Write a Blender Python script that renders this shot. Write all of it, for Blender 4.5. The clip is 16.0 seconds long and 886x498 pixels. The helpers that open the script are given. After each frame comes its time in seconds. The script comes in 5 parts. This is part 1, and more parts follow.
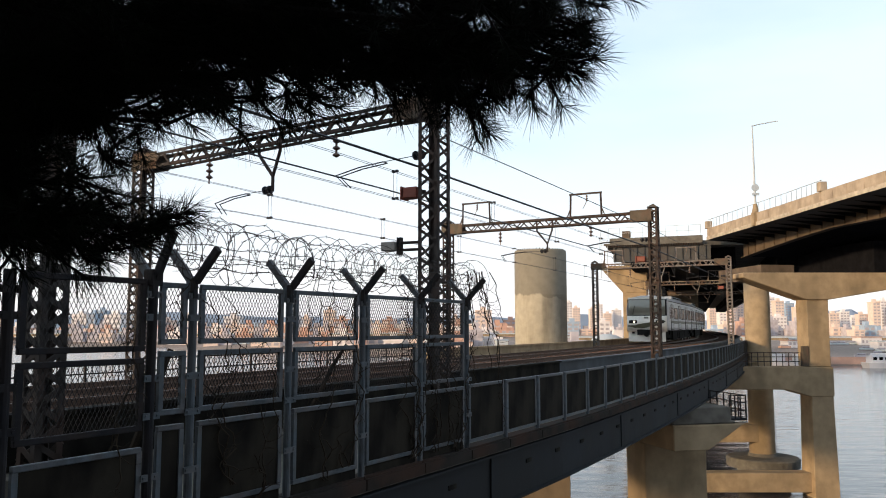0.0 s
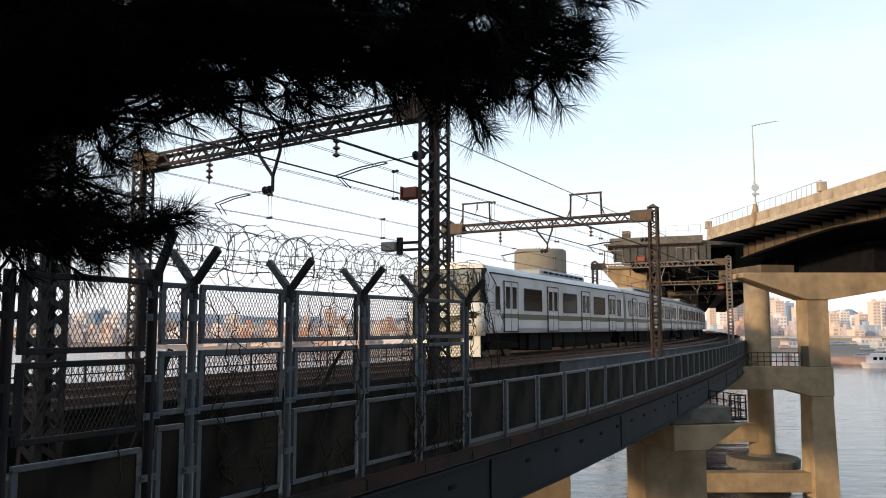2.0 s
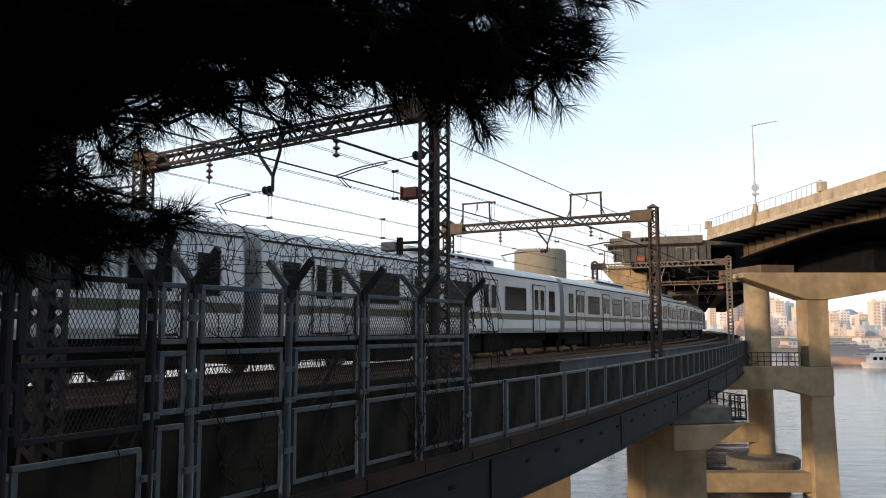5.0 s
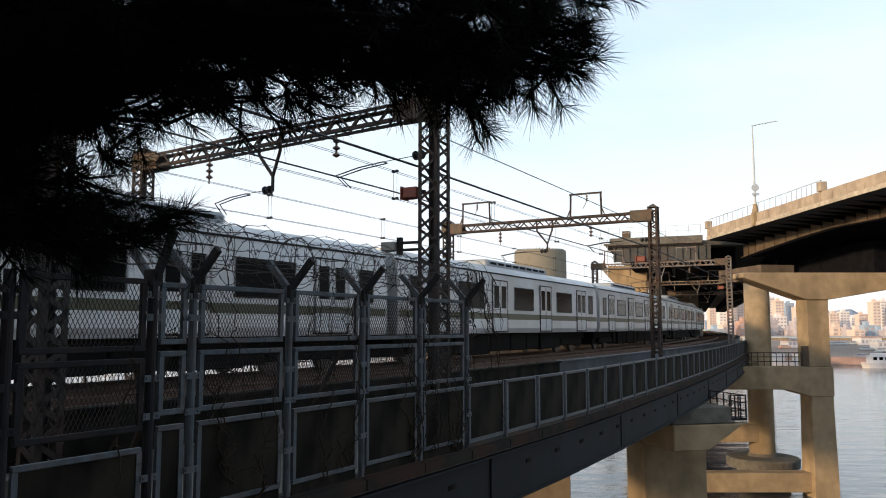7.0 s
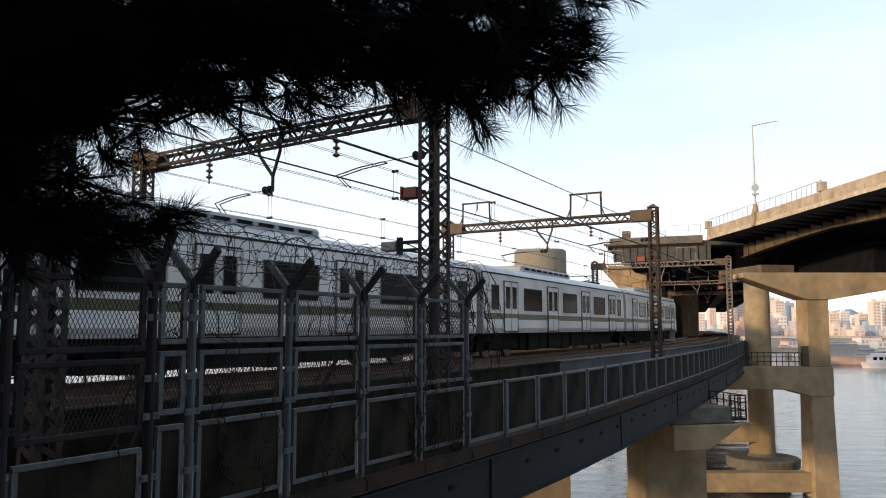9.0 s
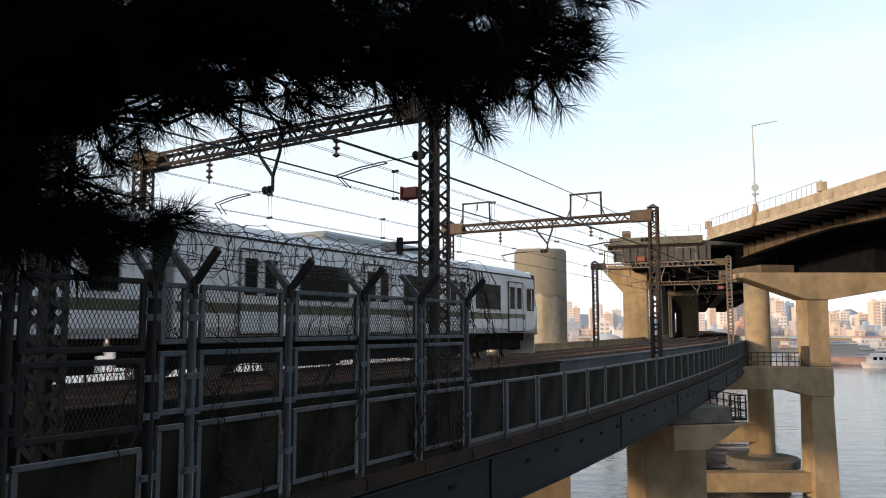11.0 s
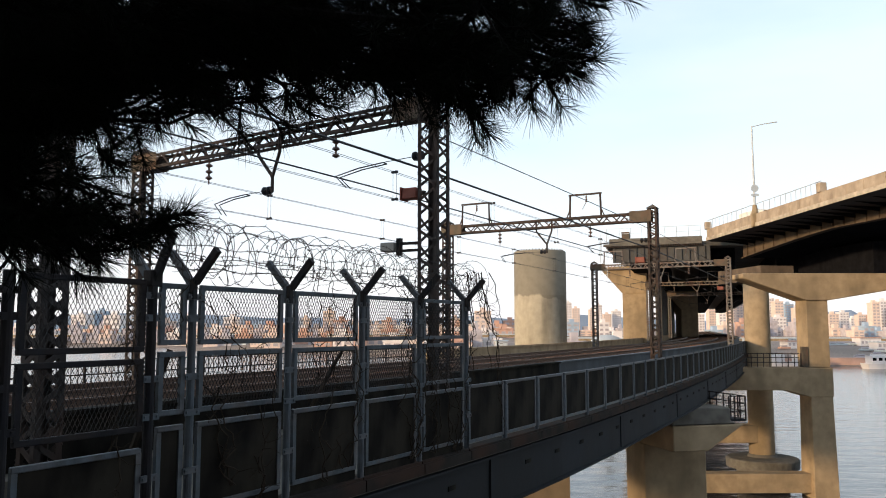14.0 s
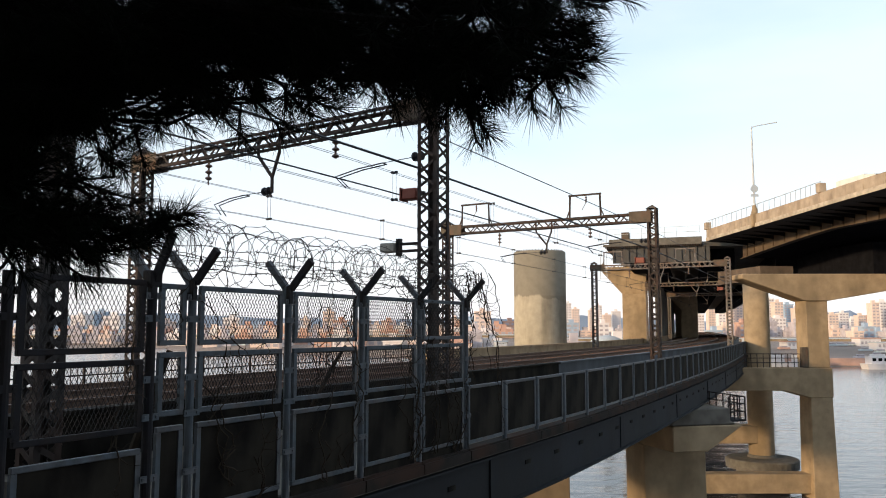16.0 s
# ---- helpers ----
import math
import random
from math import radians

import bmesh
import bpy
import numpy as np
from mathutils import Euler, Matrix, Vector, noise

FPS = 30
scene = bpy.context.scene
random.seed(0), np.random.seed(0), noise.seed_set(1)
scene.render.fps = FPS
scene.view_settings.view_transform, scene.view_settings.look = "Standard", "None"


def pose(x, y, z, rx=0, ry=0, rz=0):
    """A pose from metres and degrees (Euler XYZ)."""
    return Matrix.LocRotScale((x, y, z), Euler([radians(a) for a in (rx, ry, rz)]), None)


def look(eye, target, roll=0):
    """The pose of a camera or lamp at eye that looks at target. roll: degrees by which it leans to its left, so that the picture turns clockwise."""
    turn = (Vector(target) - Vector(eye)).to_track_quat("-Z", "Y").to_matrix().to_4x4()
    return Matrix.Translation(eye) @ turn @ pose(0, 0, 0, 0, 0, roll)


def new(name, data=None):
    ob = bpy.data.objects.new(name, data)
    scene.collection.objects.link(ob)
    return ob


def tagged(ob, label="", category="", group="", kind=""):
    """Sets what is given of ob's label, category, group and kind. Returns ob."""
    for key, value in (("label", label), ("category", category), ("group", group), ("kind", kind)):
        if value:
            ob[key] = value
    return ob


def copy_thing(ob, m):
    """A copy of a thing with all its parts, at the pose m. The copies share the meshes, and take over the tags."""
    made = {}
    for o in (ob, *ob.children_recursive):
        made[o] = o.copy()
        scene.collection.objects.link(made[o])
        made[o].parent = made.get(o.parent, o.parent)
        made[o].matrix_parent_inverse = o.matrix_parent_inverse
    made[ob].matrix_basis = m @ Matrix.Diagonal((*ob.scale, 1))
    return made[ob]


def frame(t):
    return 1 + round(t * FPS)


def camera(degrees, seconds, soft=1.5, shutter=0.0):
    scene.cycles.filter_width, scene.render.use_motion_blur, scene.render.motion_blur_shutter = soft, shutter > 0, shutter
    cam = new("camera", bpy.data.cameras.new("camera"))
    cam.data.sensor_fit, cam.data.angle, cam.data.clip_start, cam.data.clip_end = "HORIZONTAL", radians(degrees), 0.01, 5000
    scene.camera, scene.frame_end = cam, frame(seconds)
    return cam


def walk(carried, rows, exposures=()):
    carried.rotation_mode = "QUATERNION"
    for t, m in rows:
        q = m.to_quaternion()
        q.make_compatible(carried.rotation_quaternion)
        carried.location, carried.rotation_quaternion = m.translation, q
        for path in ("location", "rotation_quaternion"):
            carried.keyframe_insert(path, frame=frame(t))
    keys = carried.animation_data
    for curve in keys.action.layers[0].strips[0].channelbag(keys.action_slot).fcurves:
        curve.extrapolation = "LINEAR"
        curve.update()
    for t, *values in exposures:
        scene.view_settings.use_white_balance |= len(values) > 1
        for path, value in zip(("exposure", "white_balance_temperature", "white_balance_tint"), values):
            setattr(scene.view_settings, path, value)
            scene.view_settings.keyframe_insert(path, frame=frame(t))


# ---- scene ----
cam = camera(58.25, 16.0, soft=1.0, shutter=0.2)
EYE = (0.0, 0.0, 1.326)
AIM = (0.0, 100.0, 1.326 + 9.910)
AIM_LATE = (0.09, 100.0, 1.326 + 10.06)
walk(cam, [(0.0, look(EYE, AIM)), (13.6, look(EYE, AIM)), (14.3, look(EYE, AIM_LATE)), (16.0, look(EYE, AIM_LATE))],
     exposures=[(0.0, 1.0), (16.0, 1.0)])

# world and sun
SUN_AZ, SUN_EL = radians(238), radians(11)
world = bpy.data.worlds.new("sky")
world.use_nodes = True
scene.world = world
sky = world.node_tree.nodes.new("ShaderNodeTexSky")
sky.sky_type, sky.sun_disc, sky.sun_elevation, sky.sun_rotation = "NISHITA", False, SUN_EL, SUN_AZ
sky.air_density, sky.dust_density, sky.ozone_density = 1.0, 0.6, 1.2
wn, wl = world.node_tree.nodes, world.node_tree.links
coord = wn.new("ShaderNodeTexCoord")
veil = wn.new("ShaderNodeTexNoise")
veil.inputs["Scale"].default_value, veil.inputs["Detail"].default_value = 1.6, 5
stretch = wn.new("ShaderNodeMapping")
stretch.inputs["Scale"].default_value = (1.0, 1.0, 3.5)
wl.new(coord.outputs["Generated"], stretch.inputs[0])
wl.new(stretch.outputs[0], veil.inputs["Vector"])
amount = wn.new("ShaderNodeMapRange")
amount.inputs[1].default_value, amount.inputs[2].default_value = 0.35, 0.65
amount.inputs[3].default_value, amount.inputs[4].default_value = 0.30, 0.85
wl.new(veil.outputs[0], amount.inputs[0])
thin_cloud = wn.new("ShaderNodeMix")
thin_cloud.data_type = "RGBA"
thin_cloud.inputs[7].default_value = (3.22, 3.60, 3.92, 1)
wl.new(amount.outputs[0], thin_cloud.inputs[0])
wl.new(sky.outputs[0], thin_cloud.inputs[6])
height = wn.new("ShaderNodeSeparateXYZ")
wl.new(coord.outputs["Generated"], height.inputs[0])
low = wn.new("ShaderNodeMapRange")
low.inputs[1].default_value, low.inputs[2].default_value = 0.0, 0.22
low.inputs[3].default_value, low.inputs[4].default_value = 0.85, 0.0
wl.new(height.outputs[2], low.inputs[0])
haze = wn.new("ShaderNodeMix")
haze.data_type = "RGBA"
haze.inputs[7].default_value = (3.75, 3.68, 3.95, 1)
wl.new(low.outputs[0], haze.inputs[0])
wl.new(thin_cloud.outputs[2], haze.inputs[6])
wl.new(haze.outputs[2], wn["Background"].inputs[0])
world.node_tree.nodes["Background"].inputs[1].default_value = 0.15
sun = new("sun", bpy.data.lights.new("sun", "SUN"))
sun.data.energy, sun.data.angle, sun.data.color = 2.0, radians(3.5), (1.0, 0.72, 0.43)
to_sun = Vector((math.sin(SUN_AZ) * math.cos(SUN_EL), math.cos(SUN_AZ) * math.cos(SUN_EL), math.sin(SUN_EL)))
sun.matrix_world = look(to_sun * 100, (0, 0, 0))


# ---- materials ----
def material(name, color, rough=0.7, metal=0.0, scale=6.0, vary=0.25, bump=0.2, stain=None, stain_scale=0.7, stain_amount=0.5,
             streak=1.0, island=0.0, spec=0.4, bump_scale=None, band=None):
    """Two scales of variation in colour, roughness and relief; stain is a second colour in large soft patches, streak stretches it downwards."""
    m = bpy.data.materials.new(name)
    m.use_nodes = True
    nt = m.node_tree
    n, l = nt.nodes, nt.links
    b = n["Principled BSDF"]
    b.inputs["Metallic"].default_value = metal
    b.inputs["Specular IOR Level"].default_value = spec
    co = n.new("ShaderNodeTexCoord")
    fine = n.new("ShaderNodeTexNoise")
    fine.inputs["Scale"].default_value, fine.inputs["Detail"].default_value = scale, 6
    l.new(co.outputs["Object"], fine.inputs["Vector"])
    ramp = n.new("ShaderNodeMapRange")
    ramp.inputs[1].default_value, ramp.inputs[2].default_value = 0.3, 0.7
    ramp.inputs[3].default_value, ramp.inputs[4].default_value = 1 - vary, 1 + vary
    l.new(fine.outputs[0], ramp.inputs[0])
    base = n.new("ShaderNodeMix")
    base.data_type, base.blend_type = "RGBA", "MULTIPLY"
    base.inputs[0].default_value = 1.0
    base.inputs[6].default_value = (*color, 1)
    l.new(ramp.outputs[0], base.inputs[7])
    out = base.outputs[2]
    if stain:
        mp = n.new("ShaderNodeMapping")
        mp.inputs["Scale"].default_value = (1, 1, 1 / streak)
        l.new(co.outputs["Object"], mp.inputs[0])
        big = n.new("ShaderNodeTexNoise")
        big.inputs["Scale"].default_value, big.inputs["Detail"].default_value = stain_scale, 5
        l.new(mp.outputs[0], big.inputs["Vector"])
        mr = n.new("ShaderNodeMapRange")
        mr.inputs[1].default_value, mr.inputs[2].default_value, mr.inputs[4].default_value = 0.43, 0.64, stain_amount
        l.new(big.outputs[0], mr.inputs[0])
        fac = mr.outputs[0]
        if band:
            # weathering that hangs from the top down to an uneven edge
            sep = n.new("ShaderNodeSeparateXYZ")
            l.new(co.outputs["Object"], sep.inputs[0])
            wob = n.new("ShaderNodeMath")
            wob.operation = "MULTIPLY_ADD"
            wob.inputs[1].default_value = 2.2
            l.new(big.outputs[0], wob.inputs[0])
            l.new(sep.outputs[2], wob.inputs[2])
            edge = n.new("ShaderNodeMapRange")
            edge.inputs[1].default_value, edge.inputs[2].default_value, edge.inputs[3].default_value, edge.inputs[4].default_value = band[0] + 1.1, band[1] + 1.1, 0.0, band[2]
            l.new(wob.outputs[0], edge.inputs[0])
            top = n.new("ShaderNodeMath")
            top.operation = "MAXIMUM"
            l.new(mr.outputs[0], top.inputs[0])
            l.new(edge.outputs[0], top.inputs[1])
            fac = top.outputs[0]
        mix = n.new("ShaderNodeMix")
        mix.data_type = "RGBA"
        l.new(fac, mix.inputs[0])
        l.new(out, mix.inputs[6])
        mix.inputs[7].default_value = (*stain, 1)
        out = mix.outputs[2]
    if island:
        g = n.new("ShaderNodeNewGeometry")
        mr = n.new("ShaderNodeMapRange")
        mr.inputs[3].default_value, mr.inputs[4].default_value = 1 - island, 1 + island
        l.new(g.outputs["Random Per Island"], mr.inputs[0])
        mix = n.new("ShaderNodeMix")
        mix.data_type, mix.blend_type = "RGBA", "MULTIPLY"
        mix.inputs[0].default_value = 1.0
        l.new(out, mix.inputs[6])
        l.new(mr.outputs[0], mix.inputs[7])
        out = mix.outputs[2]
    l.new(out, b.inputs["Base Color"])
    rr = n.new("ShaderNodeMapRange")
    rr.inputs[3].default_value, rr.inputs[4].default_value = max(0.02, rough - 0.12), min(1.0, rough + 0.12)
    l.new(fine.outputs[0], rr.inputs[0])
    l.new(rr.outputs[0], b.inputs["Roughness"])
    if bump:
        bn = n.new("ShaderNodeTexNoise")
        bn.inputs["Scale"].default_value, bn.inputs["Detail"].default_value = bump_scale or scale * 4, 4
        l.new(co.outputs["Object"], bn.inputs["Vector"])
        bp = n.new("ShaderNodeBump")
        bp.inputs["Strength"].default_value, bp.inputs["Distance"].default_value = bump, 0.02
        l.new(bn.outputs[0], bp.inputs["Height"])
        l.new(bp.outputs[0], b.inputs["Normal"])
    return m


CONCRETE = material("old_concrete", (0.335, 0.25, 0.158), 0.88, scale=1.4, vary=0.22, stain=(0.16, 0.12, 0.075), stain_scale=0.55, stain_amount=0.55, streak=3, spec=0.2)
COLUMN_CONCRETE = material("weathered_column_concrete", (0.42, 0.375, 0.295), 0.88, scale=2.5, vary=0.12, stain=(0.075, 0.065, 0.05), stain_scale=0.9, stain_amount=0.55, streak=7, spec=0.2, band=(3.35, 3.5, 0.6))
RAMP_CONCRETE = material("tan_ramp_concrete", (0.38, 0.305, 0.23), 0.88, scale=2, vary=0.2, stain=(0.22, 0.17, 0.125), stain_scale=1.2, stain_amount=0.55, streak=4, spec=0.2)
CONCRETE_GREY = material("grey_concrete", (0.13, 0.12, 0.105), 0.9, spec=0.15, scale=2.5, stain=(0.06, 0.055, 0.05), stain_scale=0.5, streak=3)
GALV = material("galvanised_steel", (0.06, 0.074, 0.088), 0.55, 0.25, scale=9, vary=0.35, spec=0.25, stain=(0.14, 0.10, 0.08), stain_scale=3, stain_amount=0.3)
# Tree shade over the left bays is put into this darker fence colour.
SHADED_FENCE = material("shaded_weathered_fence_paint", (0.013, 0.013, 0.016), 0.7, 0.1, scale=9, vary=0.35, spec=0.15, stain=(0.04, 0.028, 0.022), stain_scale=3, stain_amount=0.4)
ARM_STEEL = material("dark_angle_steel", (0.015, 0.015, 0.017), 0.7, 0.1, scale=12, spec=0.2, stain=(0.05, 0.03, 0.02), stain_scale=4)
RUST_STEEL = material("rusty_lattice_steel", (0.045, 0.039, 0.037), 0.75, 0.1, scale=7, spec=0.2, stain=(0.08, 0.046, 0.034), stain_scale=1.5, stain_amount=0.6)
GIRDER = material("grey_girder_paint", (0.018, 0.021, 0.026), 0.75, scale=1.5, spec=0.15, stain=(0.016, 0.016, 0.016), stain_scale=0.6, stain_amount=0.6, streak=3)
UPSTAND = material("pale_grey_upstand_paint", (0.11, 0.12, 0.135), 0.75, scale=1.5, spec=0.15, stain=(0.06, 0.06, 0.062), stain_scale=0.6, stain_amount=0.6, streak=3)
# Dirt of the panels; its near-black also paints shade under and behind them.
DIRT_SHADE_PANEL = material("dirty_shade_panel", (0.007, 0.006, 0.005), 0.9, scale=2.5, vary=0.4, stain=(0.034, 0.029, 0.022), stain_scale=2.0, stain_amount=0.65, streak=2, spec=0.1)
BALLAST = material("rusty_ballast", (0.105, 0.06, 0.042), 0.95, spec=0.1, scale=12, vary=0.55, bump=1.0, bump_scale=30, stain=(0.045, 0.03, 0.024), stain_scale=1.0)
RAIL = material("rail_steel", (0.10, 0.062, 0.046), 0.6, 0.35, scale=8)
SLEEPER = material("dust_stained_sleeper", (0.075, 0.055, 0.043), 0.95, spec=0.1, scale=6, vary=0.35, stain=(0.045, 0.03, 0.022), stain_scale=2.0)
STAINLESS = material("stainless_body", (0.55, 0.56, 0.58), 0.42, 0.25, scale=1.2, vary=0.08, bump=0.03, stain=(0.40, 0.385, 0.36), stain_scale=0.8, stain_amount=0.5, streak=4)
WIRE = material("dark_wire", (0.03, 0.03, 0.035), 0.6, 0.4, bump=0)
ALLOY = material("white_front_paint", (0.72, 0.70, 0.64), 0.35, scale=2, vary=0.05, bump=0.02, stain=(0.5, 0.47, 0.4), stain_scale=1.2, stain_amount=0.35)
OLIVE = material("olive_stripe", (0.062, 0.062, 0.032), 0.45, scale=3, vary=0.1, bump=0.02)
DARK_UNDER = material("dark_underframe", (0.008, 0.0075, 0.007), 0.85, spec=0.1, scale=5, vary=0.3)
RUBBER = material("black_rubber", (0.012, 0.012, 0.012), 0.85, spec=0.15, scale=9)
WHEEL = material("wheel_steel", (0.10, 0.085, 0.075), 0.5, 0.6, scale=8)
GREY_ROOF = material("grey_roof_cover", (0.34, 0.37, 0.40), 0.6, scale=2, vary=0.12, stain=(0.2, 0.2, 0.2), stain_scale=1.0)
RED_PAINT = material("faded_red_paint", (0.20, 0.04, 0.022), 0.6, scale=6, stain=(0.18, 0.07, 0.05), stain_scale=3)
TAN_PLATE = material("rusty_tan_plate", (0.085, 0.068, 0.05), 0.7, 0.2, scale=4, stain=(0.12, 0.065, 0.042), stain_scale=2.5, stain_amount=0.7)
PORCELAIN = material("brown_porcelain", (0.10, 0.06, 0.045), 0.3, scale=9, bump=0)
# Bark and needles near black: the crown's own shade is in the colour.
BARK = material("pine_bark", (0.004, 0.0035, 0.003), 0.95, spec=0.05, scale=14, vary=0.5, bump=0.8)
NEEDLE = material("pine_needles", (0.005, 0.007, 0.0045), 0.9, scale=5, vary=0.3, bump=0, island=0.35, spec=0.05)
VINE = material("dry_vine", (0.03, 0.023, 0.017), 0.9, spec=0.1, scale=12)
BARB = material("weathered_barbed_wire", (0.028, 0.025, 0.024), 0.7, 0.2, scale=10, stain=(0.05, 0.025, 0.018), stain_scale=4, bump=0)
PALE_METAL = material("pale_painted_metal", (0.50, 0.53, 0.55), 0.5, 0.2, scale=6, vary=0.1)
STEEL_GREY = material("grey_steel_box", (0.07, 0.07, 0.07), 0.7, spec=0.15, scale=1.2, vary=0.15, stain=(0.07, 0.05, 0.04), stain_scale=0.7, stain_amount=0.6, streak=4)
STEEL_BROWN = material("brown_box_girder", (0.12, 0.088, 0.062), 0.7, spec=0.15, scale=1.5, vary=0.2, stain=(0.045, 0.03, 0.02), stain_scale=0.6, stain_amount=0.7, streak=3)


def glass(name, color, rough=0.06):
    m = bpy.data.materials.new(name)
    m.use_nodes = True
    b = m.node_tree.nodes["Principled BSDF"]
    b.inputs["Base Color"].default_value = (*color, 1)
    b.inputs["Roughness"].default_value, b.inputs["Specular IOR Level"].default_value = rough, 0.025
    return m


DARK_GLASS = glass("dark_window_glass", (0.004, 0.0045, 0.005), 0.16)
# The pale base colour stands in for sky mirrored in the glass.
SCREEN_GLASS = glass("reflecting_windscreen", (0.22, 0.22, 0.185), 0.08)
SCREEN_GLASS.node_tree.nodes["Principled BSDF"].inputs["Specular IOR Level"].default_value = 0.8
LAMP_ON = bpy.data.materials.new("lit_headlight")
LAMP_ON.use_nodes = True
LAMP_ON.node_tree.nodes["Principled BSDF"].inputs["Emission Color"].default_value = (1.0, 0.82, 0.5, 1)
LAMP_ON.node_tree.nodes["Principled BSDF"].inputs["Emission Strength"].default_value = 0.9
# Shade beneath the road decks is put into this near-black colour.
UNDER_SHADE = material("shaded_underside_black", (0.010, 0.010, 0.012), 0.95, scale=1.5, vary=0.4, spec=0.02)
PALE_LATTICE = material("weathered_grey_lattice", (0.17, 0.155, 0.145), 0.7, 0.1, scale=7, spec=0.2, stain=(0.16, 0.08, 0.05), stain_scale=1.5, stain_amount=0.5)


# ---- mesh helpers ----
def part(name, bm, mat, parent=None, label="", smooth=False):
    me = bpy.data.meshes.new(name)
    bm.normal_update()
    if smooth:
        for f in bm.faces:
            f.smooth = True
    bm.to_mesh(me)
    bm.free()
    me.materials.append(mat)
    ob = new(name, me)
    ob.parent = parent
    if label:
        ob["label"] = label
    return ob


def empty(name, m=None):
    ob = new(name)
    ob.empty_display_size = 0.2
    if m:
        ob.matrix_world = m
    return ob


def share(name, mesh, parent, m=None):
    ob = new(name, mesh)
    ob.parent = parent
    if m:
        ob.matrix_basis = m
    return ob


def box(bm, x0, x1, y0, y1, z0, z1, m=None, bevel=0.0):
    vs = [bm.verts.new((x, y, z)) for x in (x0, x1) for y in (y0, y1) for z in (z0, z1)]
    fs = [bm.faces.new([vs[i] for i in q]) for q in ((0, 1, 3, 2), (4, 6, 7, 5), (0, 4, 5, 1), (2, 3, 7, 6), (0, 2, 6, 4), (1, 5, 7, 3))]
    if bevel:
        es = {e for f in fs for e in f.edges}
        r = bmesh.ops.bevel(bm, geom=list(es), offset=bevel, segments=1, affect="EDGES")
        vs = list({v for f in r["faces"] for v in f.verts} | {v for v in vs if v.is_valid})
    if m:
        bmesh.ops.transform(bm, matrix=m, verts=vs)
    return vs


def bar(bm, a, b, w, d=None, up=(0, 0, 1)):
    """A bar of w x d section from a to b."""
    a, b = Vector(a), Vector(b)
    d = d or w
    t = (b - a).normalized()
    u = Vector(up)
    if abs(t.dot(u)) > 0.98:
        u = Vector((1, 0, 0))
    s = t.cross(u).normalized()
    u = s.cross(t)
    vs = [bm.verts.new(p + s * i * w / 2 + u * j * d / 2) for p in (a, b) for i, j in ((-1, -1), (1, -1), (1, 1), (-1, 1))]
    for q in ((0, 1, 2, 3), (7, 6, 5, 4), (0, 4, 5, 1), (1, 5, 6, 2), (2, 6, 7, 3), (3, 7, 4, 0)):
        bm.faces.new([vs[i] for i in q])


def tube(bm, pts, r, n=6, r1=None, cap=True):
    """A tube along the points, with radius r to r1."""
    pts = [Vector(p) for p in pts]
    r1 = r if r1 is None else r1
    last = None
    for i, p in enumerate(pts):
        t = (pts[min(i + 1, len(pts) - 1)] - pts[max(i - 1, 0)]).normalized()
        u = Vector((0, 0, 1)) if abs(t.z) < 0.95 else Vector((1, 0, 0))
        s = t.cross(u).normalized()
        u = s.cross(t)
        rr = r + (r1 - r) * i / (len(pts) - 1)
        ring = [bm.verts.new(p + (s * math.cos(k * 2 * math.pi / n) + u * math.sin(k * 2 * math.pi / n)) * rr) for k in range(n)]
        if last:
            for k in range(n):
                bm.faces.new((last[k], last[(k + 1) % n], ring[(k + 1) % n], ring[k]))
        elif cap:
            bm.faces.new(ring[::-1])
        last = ring
    if cap:
        bm.faces.new(last)


def lathe(bm, prof, n=32, m=None):
    """Revolve (radius, z) pairs round z, closed at both ends."""
    rings = [[bm.verts.new((r * math.cos(k * 2 * math.pi / n), r * math.sin(k * 2 * math.pi / n), z)) for k in range(n)] for r, z in prof]
    for a, b in zip(rings, rings[1:]):
        for k in range(n):
            bm.faces.new((a[k], a[(k + 1) % n], b[(k + 1) % n], b[k]))
    bm.faces.new(rings[0][::-1])
    bm.faces.new(rings[-1])
    if m:
        bmesh.ops.transform(bm, matrix=m, verts=[v for r in rings for v in r])


def prism(bm, poly, z0, z1):
    """A plan outline (counter-clockwise) raised from z0 to z1."""
    lo = [bm.verts.new((x, y, z0)) for x, y in poly]
    hi = [bm.verts.new((x, y, z1)) for x, y in poly]
    bm.faces.new(lo[::-1])
    bm.faces.new(hi)
    n = len(poly)
    for k in range(n):
        bm.faces.new((lo[k], lo[(k + 1) % n], hi[(k + 1) % n], hi[k]))


# ---- the line of the railway: an arc, then straight ----
CX, CY, A0, RC = -427.116, 258.119, radians(-29.88), 484.685
S_END = (radians(-17.5) - A0) * RC


def heading(s):
    """Angle of the line at s, anticlockwise from +y."""
    return A0 + min(s, S_END) / RC


def P(r, s, z=0.0):
    a = heading(s)
    x, y = CX + r * math.cos(a), CY + r * math.sin(a)
    if s > S_END:
        x, y = x - (s - S_END) * math.sin(a), y + (s - S_END) * math.cos(a)
    return Vector((x, y, z))


def on_line(r, s, z=0.0, turn=0.0):
    """A pose on the line: x to the outside (towards the bank), y along it."""
    return Matrix.Translation(P(r, s, z)) @ Matrix.Rotation(heading(s) + turn, 4, "Z")


def ribbon(bm, section, s0, s1, step=4.0, follow=None):
    """Sweep a closed (r, z) section along the line; follow gives a radius to add for each s."""
    k = max(1, int(round((s1 - s0) / step)))
    last = None
    for i in range(k + 1):
        s = s0 + (s1 - s0) * i / k
        ring = [bm.verts.new(P(r + (follow(s) if follow else 0.0), s, z)) for r, z in section]
        n = len(ring)
